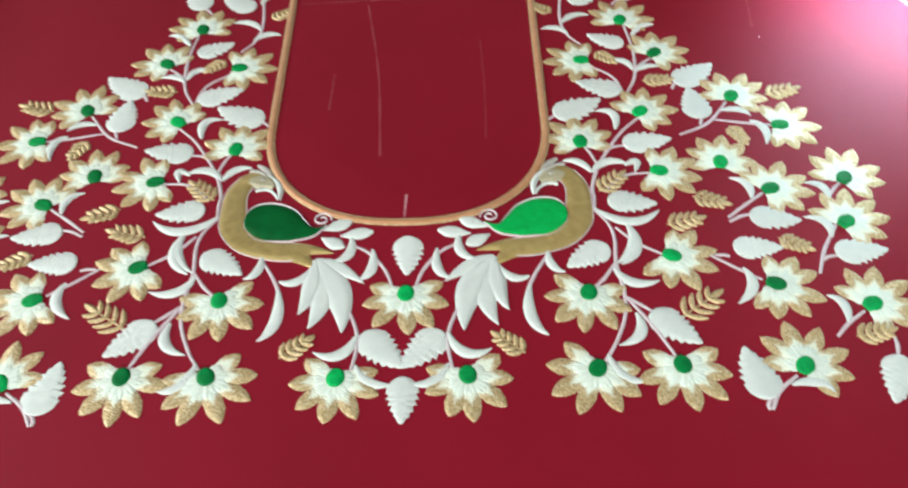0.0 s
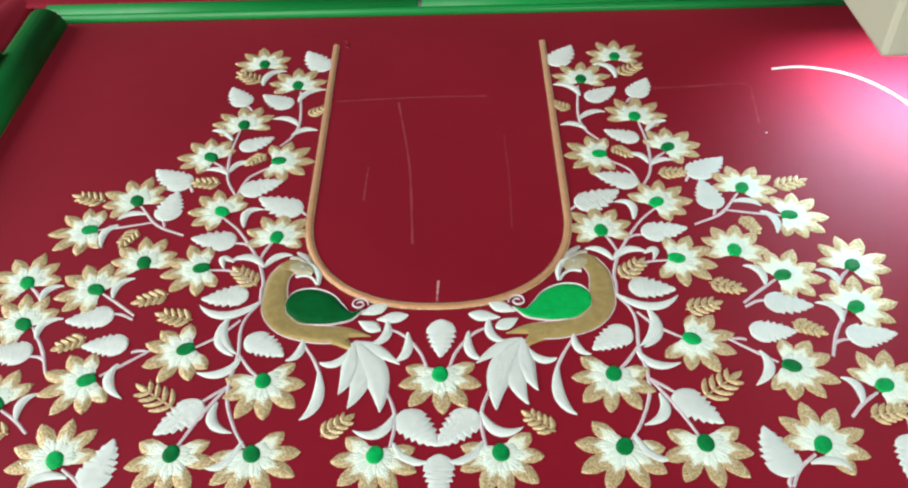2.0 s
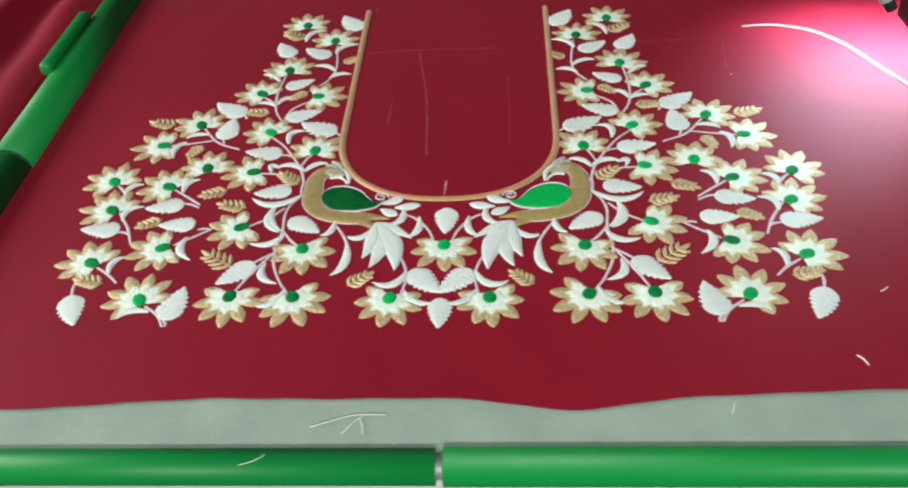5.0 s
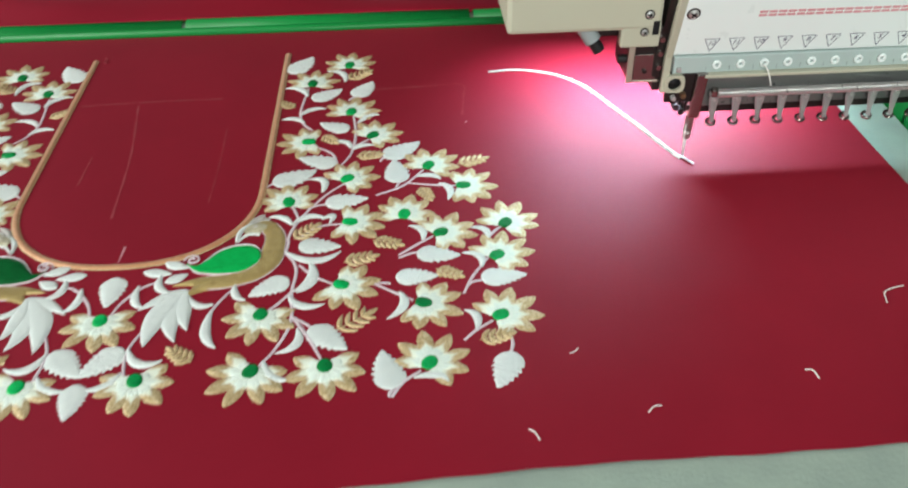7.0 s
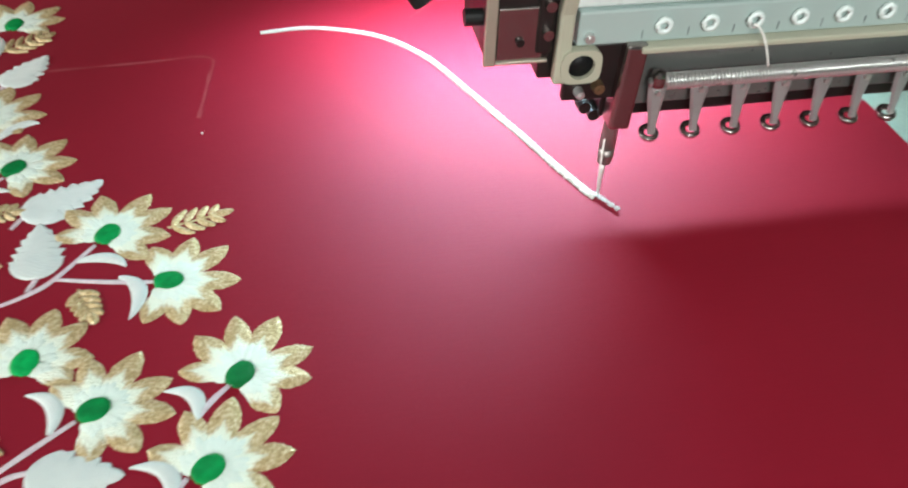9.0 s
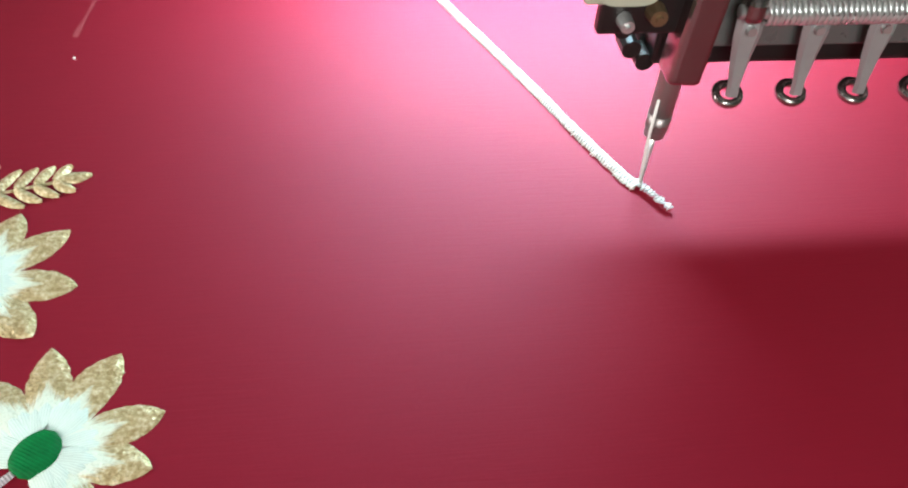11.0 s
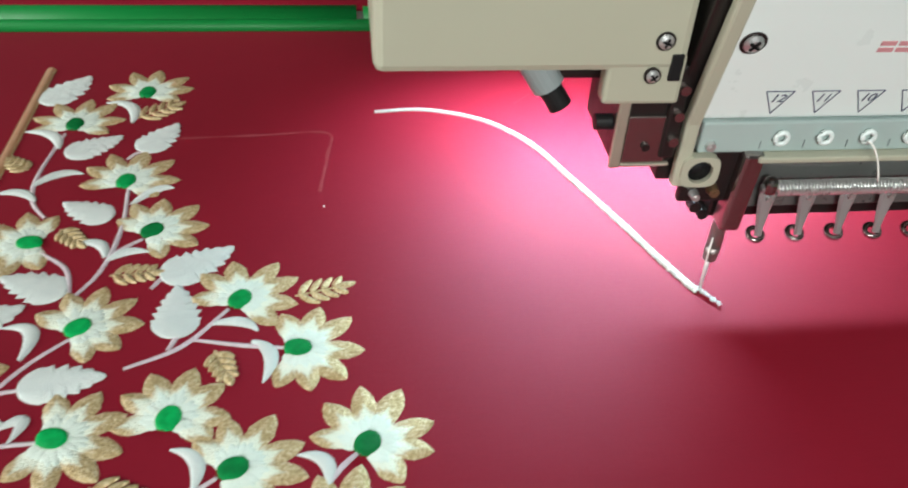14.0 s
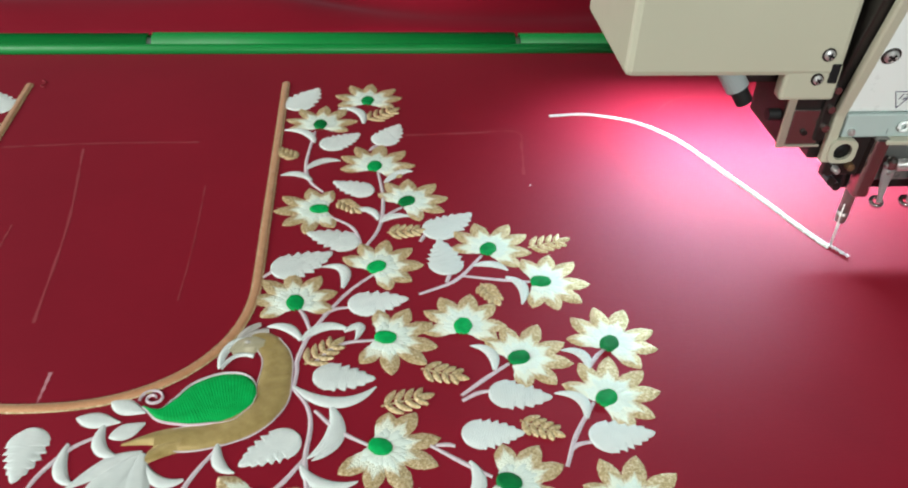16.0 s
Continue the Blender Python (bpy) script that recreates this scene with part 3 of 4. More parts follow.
both(crescent, (0.146, 0.153), (0.155, 0.169), (0.163, 0.165))
both(crescent, (0.123, 0.061), (0.129, 0.082), (0.113, 0.078))
both(crescent, (0.189, 0.076), (0.201, 0.080), (0.206, 0.071))
both(crescent, (0.204, 0.066), (0.216, 0.062), (0.209, 0.045))
both(crescent, (0.105, 0.025), (0.100, 0.038), (0.089, 0.035))
both(crescent, (0.105, 0.025), (0.114, 0.040), (0.127, 0.031))
both(crescent, (0.124, 0.030), (0.136, 0.040), (0.129, 0.024))
both(crescent, (0.103, -0.003), (0.122, -0.022), (0.138, -0.005))
both(crescent, (0.119, -0.016), (0.126, -0.030), (0.110, -0.042))
both(crescent, (0.108, -0.045), (0.114, -0.060), (0.130, -0.054))
both(crescent, (0.120, -0.016), (0.127, -0.034), (0.112, -0.043))
both(crescent, (0.115, -0.074), (0.121, -0.089), (0.104, -0.093))
both(crescent, (0.098, -0.098), (0.102, -0.115), (0.114, -0.113))
both(crescent, (0.190, 0.002), (0.194, 0.017), (0.181, 0.018))
both(crescent, (0.174, -0.047), (0.182, -0.060), (0.166, -0.070))
both(crescent, (0.232, -0.000), (0.235, 0.014), (0.222, 0.013))
both(crescent, (0.225, -0.028), (0.230, -0.012), (0.214, -0.013))
both(crescent, (0.217, -0.083), (0.222, -0.068), (0.211, -0.066))
both(crescent, (0.180, -0.117), (0.196, -0.112), (0.199, -0.123))
both(crescent, (0.075, -0.032), (0.074, -0.045), (0.083, -0.047))
both(crescent, (0.064, -0.049), (0.054, -0.054), (0.049, -0.041))
both(crescent, (0.064, -0.055), (0.059, -0.078), (0.071, -0.086))
both(crescent, (0.029, -0.019), (0.025, -0.035), (0.039, -0.037))
both(crescent, (0.017, -0.029), (0.014, -0.046), (0.024, -0.049))
both(crescent, (0.022, -0.083), (0.028, -0.102), (0.043, -0.093))
both(crescent, (0.022, -0.101), (0.018, -0.114), (0.004, -0.112))


def plumed_leaf(s):
    """The broad leaf with hanging pointed lobes below the bird's tail."""
    bm = bmesh.new()
    for start, mid, tip, w, z in (((0.0455, -0.0365), (0.0290, -0.0560), (0.0300, -0.0825), 0.0074, 0.0002),
                                  ((0.0465, -0.0350), (0.0340, -0.0395), (0.0205, -0.0515), 0.0042, 0.0000),
                                  ((0.0440, -0.0400), (0.0370, -0.0620), (0.0470, -0.0795), 0.0058, 0.0001),
                                  ((0.0470, -0.0360), (0.0450, -0.0560), (0.0525, -0.0705), 0.0050, 0.0003)):
        line = bow_points([(s * p[0], p[1]) for p in (start, mid, tip)], 18)
        ribbon(bm, line, lambda u: w * (0.25 + 0.75 * math.sin(math.pi / 2 * min(1, u / 0.45))) * max(0, 1 - max(0, (u - 0.45) / 0.55) ** 1.4) ** 0.9 + 0.0001, 0.0004, 0.0005 + z, 6)
    part("plumed_leaf", bm, WHITE_THREAD, CLOTH, "broad white satin leaf with hanging lobes", True)


def stepped(values):
    """A half width that runs smoothly through the values."""
    def width(u):
        f = u * (len(values) - 1)
        i = min(int(f), len(values) - 2)
        t = f - i
        a, b = values[max(i - 1, 0)], values[min(i + 2, len(values) - 1)]
        p, q = values[i], values[i + 1]
        return max(0.0001, 0.5 * (2 * p + (q - a) * t + (2 * a - 5 * p + 4 * q - b) * t * t + (3 * p - a - 3 * q + b) * t ** 3))
    return width


def edge_line(line, width, side):
    out = []
    for i, p in enumerate(line):
        d = (line[min(i + 1, len(line) - 1)] - line[max(i - 1, 0)]).normalized()
        out.append(p + Vector((-d.y, d.x, 0)) * side * width(i / (len(line) - 1)))
    return out


def bird(s):
    spine = curve_points(pts(s, [(0.0900, 0.0250), (0.0950, 0.0145), (0.0950, 0.0010), (0.0930, -0.0110), (0.0850, -0.0220), (0.0715, -0.0280), (0.0610, -0.0292), (0.0500, -0.0300)]), 10)
    girth = stepped([0.0058, 0.0064, 0.0072, 0.0078, 0.0072, 0.0064, 0.0064, 0.0040])
    bm = bmesh.new()
    ribbon(bm, spine, girth, 0.0006, 0.0006, 8)
    ribbon(bm, curve_points(pts(s, [(0.0765, 0.0210), (0.0815, 0.0243), (0.0870, 0.0258), (0.0935, 0.0230)]), 6), stepped([0.0018, 0.0056, 0.0062, 0.0050]), 0.0006, 0.0007, 6)
    for mid, tip, w in (((0.0520, -0.0262), (0.0375, -0.0310), 0.0056), ((0.0530, -0.0320), (0.0455, -0.0425), 0.0060)):
        ribbon(bm, bow_points(pts(s, [(0.0640, -0.0285), mid, tip]), 12), lambda u: w * max(0, 1 - u ** 1.5) ** 0.9 + 0.0001, 0.0005, 0.0007, 4)
    body = part("bird", bm, BIRD_THREAD, CLOTH, "old-gold embroidered bird with a green wing", True)
    bm = bmesh.new()
    ribbon(bm, curve_points(pts(s, [(0.0890, 0.0235), (0.0840, 0.0238), (0.0790, 0.0225), (0.0745, 0.0185)]), 8), stepped([0.0030, 0.0058, 0.0050, 0.0016]), 0.0004, 0.0012, 6)
    part("face", bm, FACE_THREAD, body, "pale silver-gold stitched face", True)
    wing_line = curve_points(pts(s, [(0.0880, -0.0070), (0.0790, -0.0070), (0.0690, -0.0095), (0.0590, -0.0140), (0.0500, -0.0160), (0.0425, -0.0115)]), 10)

    def wing_girth(u):
        swell = (1 - max(0, 1 - u / 0.30) ** 2) ** 0.5
        return 0.0137 * swell * (1 if u < 0.30 else max(0, 0.5 + 0.5 * math.cos(math.pi * (u - 0.30) / 0.70)) ** 0.95) + 0.0003

    bm = bmesh.new()
    ribbon(bm, wing_line, wing_girth, 0.0007, 0.0014, 8)
    # Left and right wings differ only by the sheen put into their colour.
    part("wing", bm, WING_SHEEN_LIT if s > 0 else WING_SHEEN_DULL, body, "green satin wing, its bright sheen put into the colour" if s > 0 else "green satin wing, its colour darkened for the side without sheen", True)
    bm = bmesh.new()
    for side in (1, -1):
        ribbon(bm, edge_line(wing_line, wing_girth, side), lambda u: 0.00034, 0.0008, 0.0012, 3)
        ribbon(bm, edge_line(spine, girth, side), lambda u: 0.00032, 0.0006, 0.0005, 3)
    curl = [(s * (0.0455 + 0.0054 * (1 - k / 30) * math.cos(3.5 - 0.40 * k)), -0.0065 + 0.0050 * (1 - k / 30) * math.sin(3.5 - 0.40 * k)) for k in range(26)]
    ribbon(bm, [Vector((*p, 0)) for p in curl], lambda u: 0.0006, 0.0007, 0.0009, 3)
    part("outline", bm, STEM_THREAD, body, "thin silvery outline with a curled tip", True)
    bm = bmesh.new()
    ribbon(bm, bow_points(pts(s, [(0.0840, 0.0275), (0.0690, 0.0270), (0.0710, 0.0085)]), 16), lambda u: 0.0021 * math.sin(math.pi * (0.12 + 0.82 * u)) ** 0.6, 0.0005, 0.0010, 4)
    ribbon(bm, bow_points(pts(s, [(0.0850, 0.0160), (0.0760, 0.0205), (0.0712, 0.0090)]), 12), lambda u: 0.0009, 0.0005, 0.0010, 4)
    part("beak", bm, WHITE_THREAD, body, "long curved white stitched beak", True)
    bm = bmesh.new()
    ribbon(bm, bow_points(pts(s, [(0.0770, 0.0255), (0.0790, 0.0335), (0.0862, 0.0370)]), 12), lambda u: 0.0022 * math.sin(math.pi * (0.15 + 0.75 * u)) ** 0.7, 0.0006, 0.0008, 4)
    ribbon(bm, bow_points(pts(s, [(0.0795, 0.0265), (0.0830, 0.0320), (0.0902, 0.0325)]), 12), lambda u: 0.0021 * math.sin(math.pi * (0.15 + 0.75 * u)) ** 0.7, 0.0006, 0.0009, 4)
    part("crest", bm, CORD_THREAD, body, "pale two-plumed crest", True)
    bm = bmesh.new()
    ribbon(bm, straight((s * 0.0800, 0.0240), (s * 0.0828, 0.0240), 6), lambda u: 0.0014 * max(0.02, math.sin(math.pi * u)) ** 0.5, 0.0004, 0.0019, 4)
    part("eye", bm, CORD_THREAD, body, "small round stitched eye", True)


for side in (1, -1):
    plumed_leaf(side)
    bird(side)


def build_neckline():
    line = []
    for i in range(25):
        line.append(Vector((-0.0835 + 0.0015 * (i / 24), 0.279 - 0.209 * i / 24, 0)))
    for i in range(1, 48):
        a = math.pi + math.pi * i / 48
        c, q = math.cos(a), math.sin(a)
        line.append(Vector((0.082 * math.copysign(abs(c) ** 0.86, c), 0.07 + 0.0795 * math.copysign(abs(q) ** 0.9, q), 0)))
    for i in range(25):
        line.append(Vector((0.082 + 0.0015 * (i / 24), 0.070 + 0.209 * i / 24, 0)))
    bm = bmesh.new()
    ribbon(bm, line, lambda u: 0.0021, 0.0008, 0.0006, 6)
    part("neckline_border", bm, TAPE_THREAD, CLOTH, "copper-gold satin border round the neckline", True)
    bm = bmesh.new()
    for off in (1, -1):
        ribbon(bm, edge_line(line, lambda u: 0.0022, off), lambda u: 0.0004, 0.0006, 0.0006, 2)
    part("border_edging", bm, GOLD_THREAD, CLOTH, "thin pale gold edging of the neckline", True)


build_neckline()


def build_cord():
    line = curve_points([(0.2555, 0.2295), (0.279, 0.2312), (0.302, 0.2245), (0.3185, 0.2135), (0.334, 0.1935), (0.347, 0.1640), (0.3620, 0.1290), (0.3705, 0.1075), (0.3782, 0.0900), (0.3818, 0.0833)], 10)
    rnd = random.Random(5)
    fray = [rnd.uniform(0.93, 1.07) for _ in line]
    bm = bmesh.new()
    ribbon(bm, line, lambda u: (0.0010 + 0.0006 * min(1, 1.5 * u)) * fray[round(u * (len(line) - 1))], 0.0010, 0.0006, 6)
    part("satin_line", bm, CORD_THREAD, CLOTH, "freshly stitched thick white satin line", True)
    # loose stitches fray out on the near side of the line
    bm = bmesh.new()
    for k in range(64):
        u = 0.76 + 0.24 * rnd.random()
        p = line[int(u * (len(line) - 1))]
        a = rnd.uniform(2.6, 3.9)
        d = Vector((math.cos(a), math.sin(a), 0)) * rnd.uniform(0.0015, 0.0026)
        tube(bm, [p + Vector((0, 0, 0.0012)), p + 0.7 * d + Vector((0, 0, 0.0009)), p + d + Vector((0, 0, 0.0003))], 0.00017, 5)
    part("loose_stitch", bm, LOOSE_THREAD, CLOTH, "frayed white stitches along the line's edge", True)
    # open zigzag stitches that run on past the needle
    bm = bmesh.new()
    a, b = Vector((0.3814, 0.0852, 0)), Vector((0.3876, 0.0742, 0))
    way = (b - a).normalized()
    side = Vector((-way.y, way.x, 0))
    for row in range(2):
        zig = []
        for k in range(23):
            q = a.lerp(b, min(1, k / 22 + 0.02 * row)) + side * (1 if (k + row) % 2 else -1) * rnd.uniform(0.0006, 0.0013) + way * rnd.uniform(-0.0003, 0.0003)
            zig.append(q + Vector((0, 0, 0.0009 + rnd.uniform(0, 0.0006))))
        tube(bm, zig, 0.00030, 6)
    part("zigzag_stitch", bm, SILVER_THREAD, CLOTH, "open silvery zigzag stitches at the line's end", True)


build_cord()


def chalk_line(ctrl, width=0.0011, material=CHALK, label="faint rubbed chalk line"):
    bm = bmesh.new()
    ribbon(bm, curve_points(ctrl, 8), lambda u: width * (0.6 + 0.4 * math.sin(37 * u) * math.sin(11 * u)), 0.00003, 0.00012, 2)
    part("chalk_mark", bm, material, CLOTH, label, True)


chalk_line([(-0.077, 0.199), (-0.02, 0.202), (0.036, 0.202)])
chalk_line([(-0.030, 0.196), (-0.020, 0.120), (-0.016, 0.043)])
chalk_line([(0.046, 0.154), (0.047, 0.100), (0.046, 0.056)], 0.0005)
chalk_line([(-0.048, 0.120), (-0.049, 0.085)])
chalk_line([(0.156, 0.207), (0.200, 0.209), (0.231, 0.210), (0.2315, 0.190), (0.228, 0.160)])
chalk_line([(-0.001, -0.008), (0.000, 0.0110)], 0.0011, FRESH_CHALK, "short fresh chalk tick at the neckline")
chalk_line([(0.33, 0.236), (0.345, 0.250), (0.37, 0.262)], 0.0004)


# ---- snippets of thread ----
def snippet(ctrl, z, label, group="loose threads", material=None, radius=0.0004):
    bm = bmesh.new()
    line = [p + Vector((0, 0, z + 0.0006)) for p in curve_points(ctrl, 6)]
    tube(bm, line, radius, 6)
    tagged(finish("thread_snippet", bm, material or LOOSE_THREAD), label, "thread", group)


PALE = "short pale snippet of loose thread on the crimson silk"
snippet([(0.2665, -0.106), (0.269, -0.105), (0.2715, -0.1025)], 0, PALE)
snippet([(0.2365, -0.157), (0.239, -0.159), (0.241, -0.164)], 0, PALE)
snippet([(0.390, -0.128), (0.394, -0.129), (0.395, -0.135)], 0, PALE)
snippet([(0.299, -0.151), (0.303, -0.147), (0.307, -0.147)], 0, PALE)
snippet([(0.458, -0.080), (0.462, -0.070), (0.475, -0.066)], 0, PALE)
snippet([(0.2296, 0.1479), (0.2303, 0.1481)], 0, PALE)
snippet([(-0.077, 0.285), (-0.074, 0.281), (-0.076, 0.277), (-0.073, 0.274)], 0, "reddish thread end beside the neckline border", material=CHALK)
WISP = "white thread wisp lying on the pale backing sheet"
snippet([(-0.066, -0.204), (-0.050, -0.198), (-0.040, -0.196), (-0.025, -0.196)], -0.0012, WISP, radius=0.00022)
snippet([(-0.048, -0.208), (-0.042, -0.200), (-0.038, -0.197)], -0.0012, WISP, radius=0.00022)
snippet([(-0.037, -0.208), (-0.038, -0.202), (-0.040, -0.198)], -0.0012, WISP, radius=0.00022)
snippet([(0.160, -0.196), (0.163, -0.189)], -0.0012, WISP, radius=0.00022)
snippet([(-0.098, -0.231), (-0.090, -0.228), (-0.086, -0.2245)], 0.0032, "white thread wisp caught on the green rail", radius=0.00022)


# ---- the frame rails ----
def rail_piece(parent, a, b, r, name="clamp"):
    """One length of half-open green clamp, snapped over the steel tube."""
    a, b = Vector(a), Vector(b)
    d = (b - a).normalized()
    u = d.cross(Vector((0, 0, 1))).normalized()
    bm = bmesh.new()
    rings = []
    for p in (a, b):
        ring = []
        for rad in (r, r - 0.0022):
            for k in range(17):
                ang = radians(-62 + 304 * k / 16)
                ring.append(bm.verts.new(p + u * math.cos(ang) * rad + Vector((0, 0, 1)) * math.sin(ang) * rad))
        rings.append(ring)
    o, q = rings
    for k in range(16):
        bm.faces.new((o[k], o[k + 1], q[k + 1], q[k]))
        bm.faces.new((o[17 + k + 1], o[17 + k], q[17 + k], q[17 + k + 1]))
        for e in (o, q):
            bm.faces.new((e[k], e[k + 1], e[17 + k + 1], e[17 + k]))
    for k in (0, 16):
        bm.faces.new((o[k], q[k], q[17 + k], o[17 + k]))
    bmesh.ops.recalc_face_normals(bm, faces=bm.faces[:])
    return part(name, bm, GREEN_PLASTIC, parent, "", True)


def build_rail(label, ends, r, cuts):
    rail = thing("clamp_rail", label, "clamp rail", "rails of the embroidery frame")
    a, b = Vector(ends[0]), Vector(ends[1])
    part("core_tube", rod(bmesh.new(), a, b, r - 0.003, sides=20), STEEL, rail, "grey steel tube inside the clamps", True)
    edges = [0.0] + list(cuts) + [1.0]
    for i, (u, v) in enumerate(zip(edges, edges[1:])):
        gap = 0.002 / (b - a).length
        rail_piece(rail, a.lerp(b, u + gap), a.lerp(b, v - gap), r + (0.0006 if i % 2 else 0))
    return rail


FAR = build_rail("long green plastic clamp rail at the far cloth edge", ((-0.34, 0.3410, -0.003), (0.64, 0.3410, -0.003)), 0.0110, (0.33, 0.603))
build_rail("green plastic clamp rail along the cloth's side", ((-0.3320, -0.25, 0.001), (-0.3320, 0.322, 0.001)), 0.0158, (0.50,))
build_rail("green plastic clamp rail at the near cloth edge", ((-0.345, -0.2255, -0.006), (0.64, -0.2255, -0.006)), 0.0098, (0.355,))
build_rail("green plastic clamp rail beyond the backing's edge", ((0.583, -0.215, 0.002), (0.583, 0.33, 0.002)), 0.0165, (0.62,))


def build_clip():
    bm = box(bmesh.new(), (-0.3500, 0.152, 0.011), (-0.3390, 0.252, 0.023), 0.004, segments=3)
    ob = tagged(finish("clamp_clip", bm, GREEN_PLASTIC), "short green plastic clip resting beside the rail", "clip")


build_clip()
part("front_lip", rod(bmesh.new(), (-0.33, 0.3290, 0.0015), (0.63, 0.3290, 0.0015), 0.0042, sides=14), GREEN_PLASTIC, FAR, "", True)
tagged(finish("tan_board", box(bmesh.new(), (-0.62, 0.33, -0.044), (-0.45, 0.50, 0.030), 0.003), TAN_BOARD, smooth=False), "tan wooden board beside the gathered silk", "board")


# ---- the embroidery machine ----
PITCH, FIRST = 0.0162, 0.4035


def build_machine():
    head = thing("embroidery_machine_head", "cream multi-needle embroidery machine head above the silk", "sewing machine")
    def cross_screw(name, x, y, z, r, parent, turn):
        """A bright domed screw facing the viewer's side; a black cross stands in for its shaded slots."""
        bm = bmesh.new()
        rod(bm, (x, y, z), (x, y - 0.0012, z), r, r * 0.96, 18)
        rod(bm, (x, y - 0.0012, z), (x, y - 0.0020, z), r * 0.96, r * 0.55, 18)
        screw = part(name, bm, CHROME, parent, "bright cross-head screw")
        bm = bmesh.new()
        for k in (0, 90):
            box(bm, (-r * 0.62, -0.00025, -r * 0.15), (r * 0.62, 0.00025, r * 0.15), 0, Matrix.Translation((x, y - 0.0021, z)) @ Matrix.Rotation(radians(turn + k), 4, "Y"))
        part("recess", bm, BLACK, screw)
        part("washer", rod(bmesh.new(), (x, y + 0.0002, z), (x, y - 0.0006, z), r * 1.3, sides=18), DARK_STEEL, screw)
        return screw

    # arm
    arm = part("arm", box(bmesh.new(), (0.252, 0.074, 0.106), (0.352, 0.150, 0.42), 0.003), CREAM_PAINT, head, "cream enamelled arm cover")
    part("lower_tab", box(bmesh.new(), (0.326, 0.0745, 0.094), (0.352, 0.082, 0.112), 0.0015), CREAM_PAINT, arm)
    cross_screw("screw", 0.343, 0.0742, 0.117, 0.0025, arm, 20)
    cross_screw("screw", 0.341, 0.0742, 0.105, 0.0022, arm, 50)
    # Raised black block stands in for the dark inside of a slot.
    bm = bmesh.new()
    box(bm, (0.3462, 0.0734, 0.1030), (0.3504, 0.0750, 0.1125), 0.0006, None, 3)
    part("slot", bm, BLACK, arm, "black oblong block standing in for a dark slot")
    part("beam", box(bmesh.new(), (0.24, 0.150, 0.20), (1.10, 0.62, 0.46), 0.01), CREAM_PAINT, head, "cream machine beam")
    part("post", box(bmesh.new(), (0.86, 0.30, -0.045), (1.06, 0.60, 0.20), 0.01), CREAM_PAINT, head, "cream machine post")
    # black block stands in for the dark gap between arm and needle case
    part("slide_rail", box(bmesh.new(), (0.3525, 0.086, 0.092), (0.3745, 0.188, 0.42), 0.001), BLACK, head, "black block standing in for the dark gap beside the arm")
    # reciprocator box
    bm = box(bmesh.new(), (0.335, 0.081, 0.067), (0.357, 0.118, 0.0935), 0.0012)
    gear = part("drive_box", bm, DARK_STEEL, head, "dark polished steel drive box")
    part("edge_plate", box(bmesh.new(), (0.3342, 0.0792, 0.066), (0.3382, 0.0812, 0.0935), 0.0006), BRASSY, gear)
    part("face_plate", box(bmesh.new(), (0.3385, 0.0798, 0.0675), (0.3540, 0.0812, 0.0865), 0.0006), DARK_CHROME, gear, "mirror-bright steel face plate")
    part("edge_plate", box(bmesh.new(), (0.3384, 0.0794, 0.0662), (0.3560, 0.0812, 0.0674), 0.0004), BRASSY, gear)
    part("drive_screw", rod(bmesh.new(), (0.346, 0.0797, 0.0745), (0.346, 0.0785, 0.0745), 0.0014, sides=12), DARK_STEEL, gear)
    bm = bmesh.new()
    rod(bm, (0.3345, 0.086, 0.081), (0.3285, 0.086, 0.081), 0.0029, sides=16)
    part("thumb_screw", bm, BLACK, gear, "black knurled thumb screw", False)
    part("link_block", box(bmesh.new(), (0.3515, 0.0785, 0.070), (0.3570, 0.1, 0.106), 0.001), DARK_STEEL, gear)
    for z in (0.078, 0.088, 0.098):
        part("drive_screw", rod(bmesh.new(), (0.3545, 0.079, z), (0.3545, 0.0760, z), 0.0018, sides=14), DARK_CHROME, gear, "steel screw")

    # lamp under the arm
    lamp = part("pointer_lamp", rod(bmesh.new(), (0.3015, 0.090, 0.1085), (0.3110, 0.087, 0.0945), 0.0056, 0.0056, 20), GREY_PAINT, head, "grey cylindrical pointer lamp with a black nose", False)
    part("nose", rod(bmesh.new(), (0.3110, 0.087, 0.0945), (0.3155, 0.0855, 0.0878), 0.0041, 0.0041, 20), BLACK, lamp, "black lamp nose", False)
    part("collar", rod(bmesh.new(), (0.3030, 0.0895, 0.1063), (0.3036, 0.0893, 0.1054), 0.0060, 0.0060, 20), STEEL, lamp)
    part("lamp_bracket", box(bmesh.new(), (0.305, 0.088, 0.0965), (0.336, 0.100, 0.1075), 0.001), DARK_STEEL, head)
    # light strip under the beam
    part("led_strip", box(bmesh.new(), (0.309, 0.214, 0.1025), (0.467, 0.230, 0.1075), 0.001), LED_GLASS, head, "white LED light strip")
    part("led_bracket", box(bmesh.new(), (0.306, 0.2120, 0.1077), (0.470, 0.234, 0.202), 0.001), CREAM_PAINT, head)

    # needle case
    right = FIRST + PITCH * 12 + 0.012
    lean = Matrix.Translation((0, 0.070, 0.091)) @ Matrix.Rotation(radians(16), 4, "X") @ Matrix.Translation((0, -0.070, -0.091))
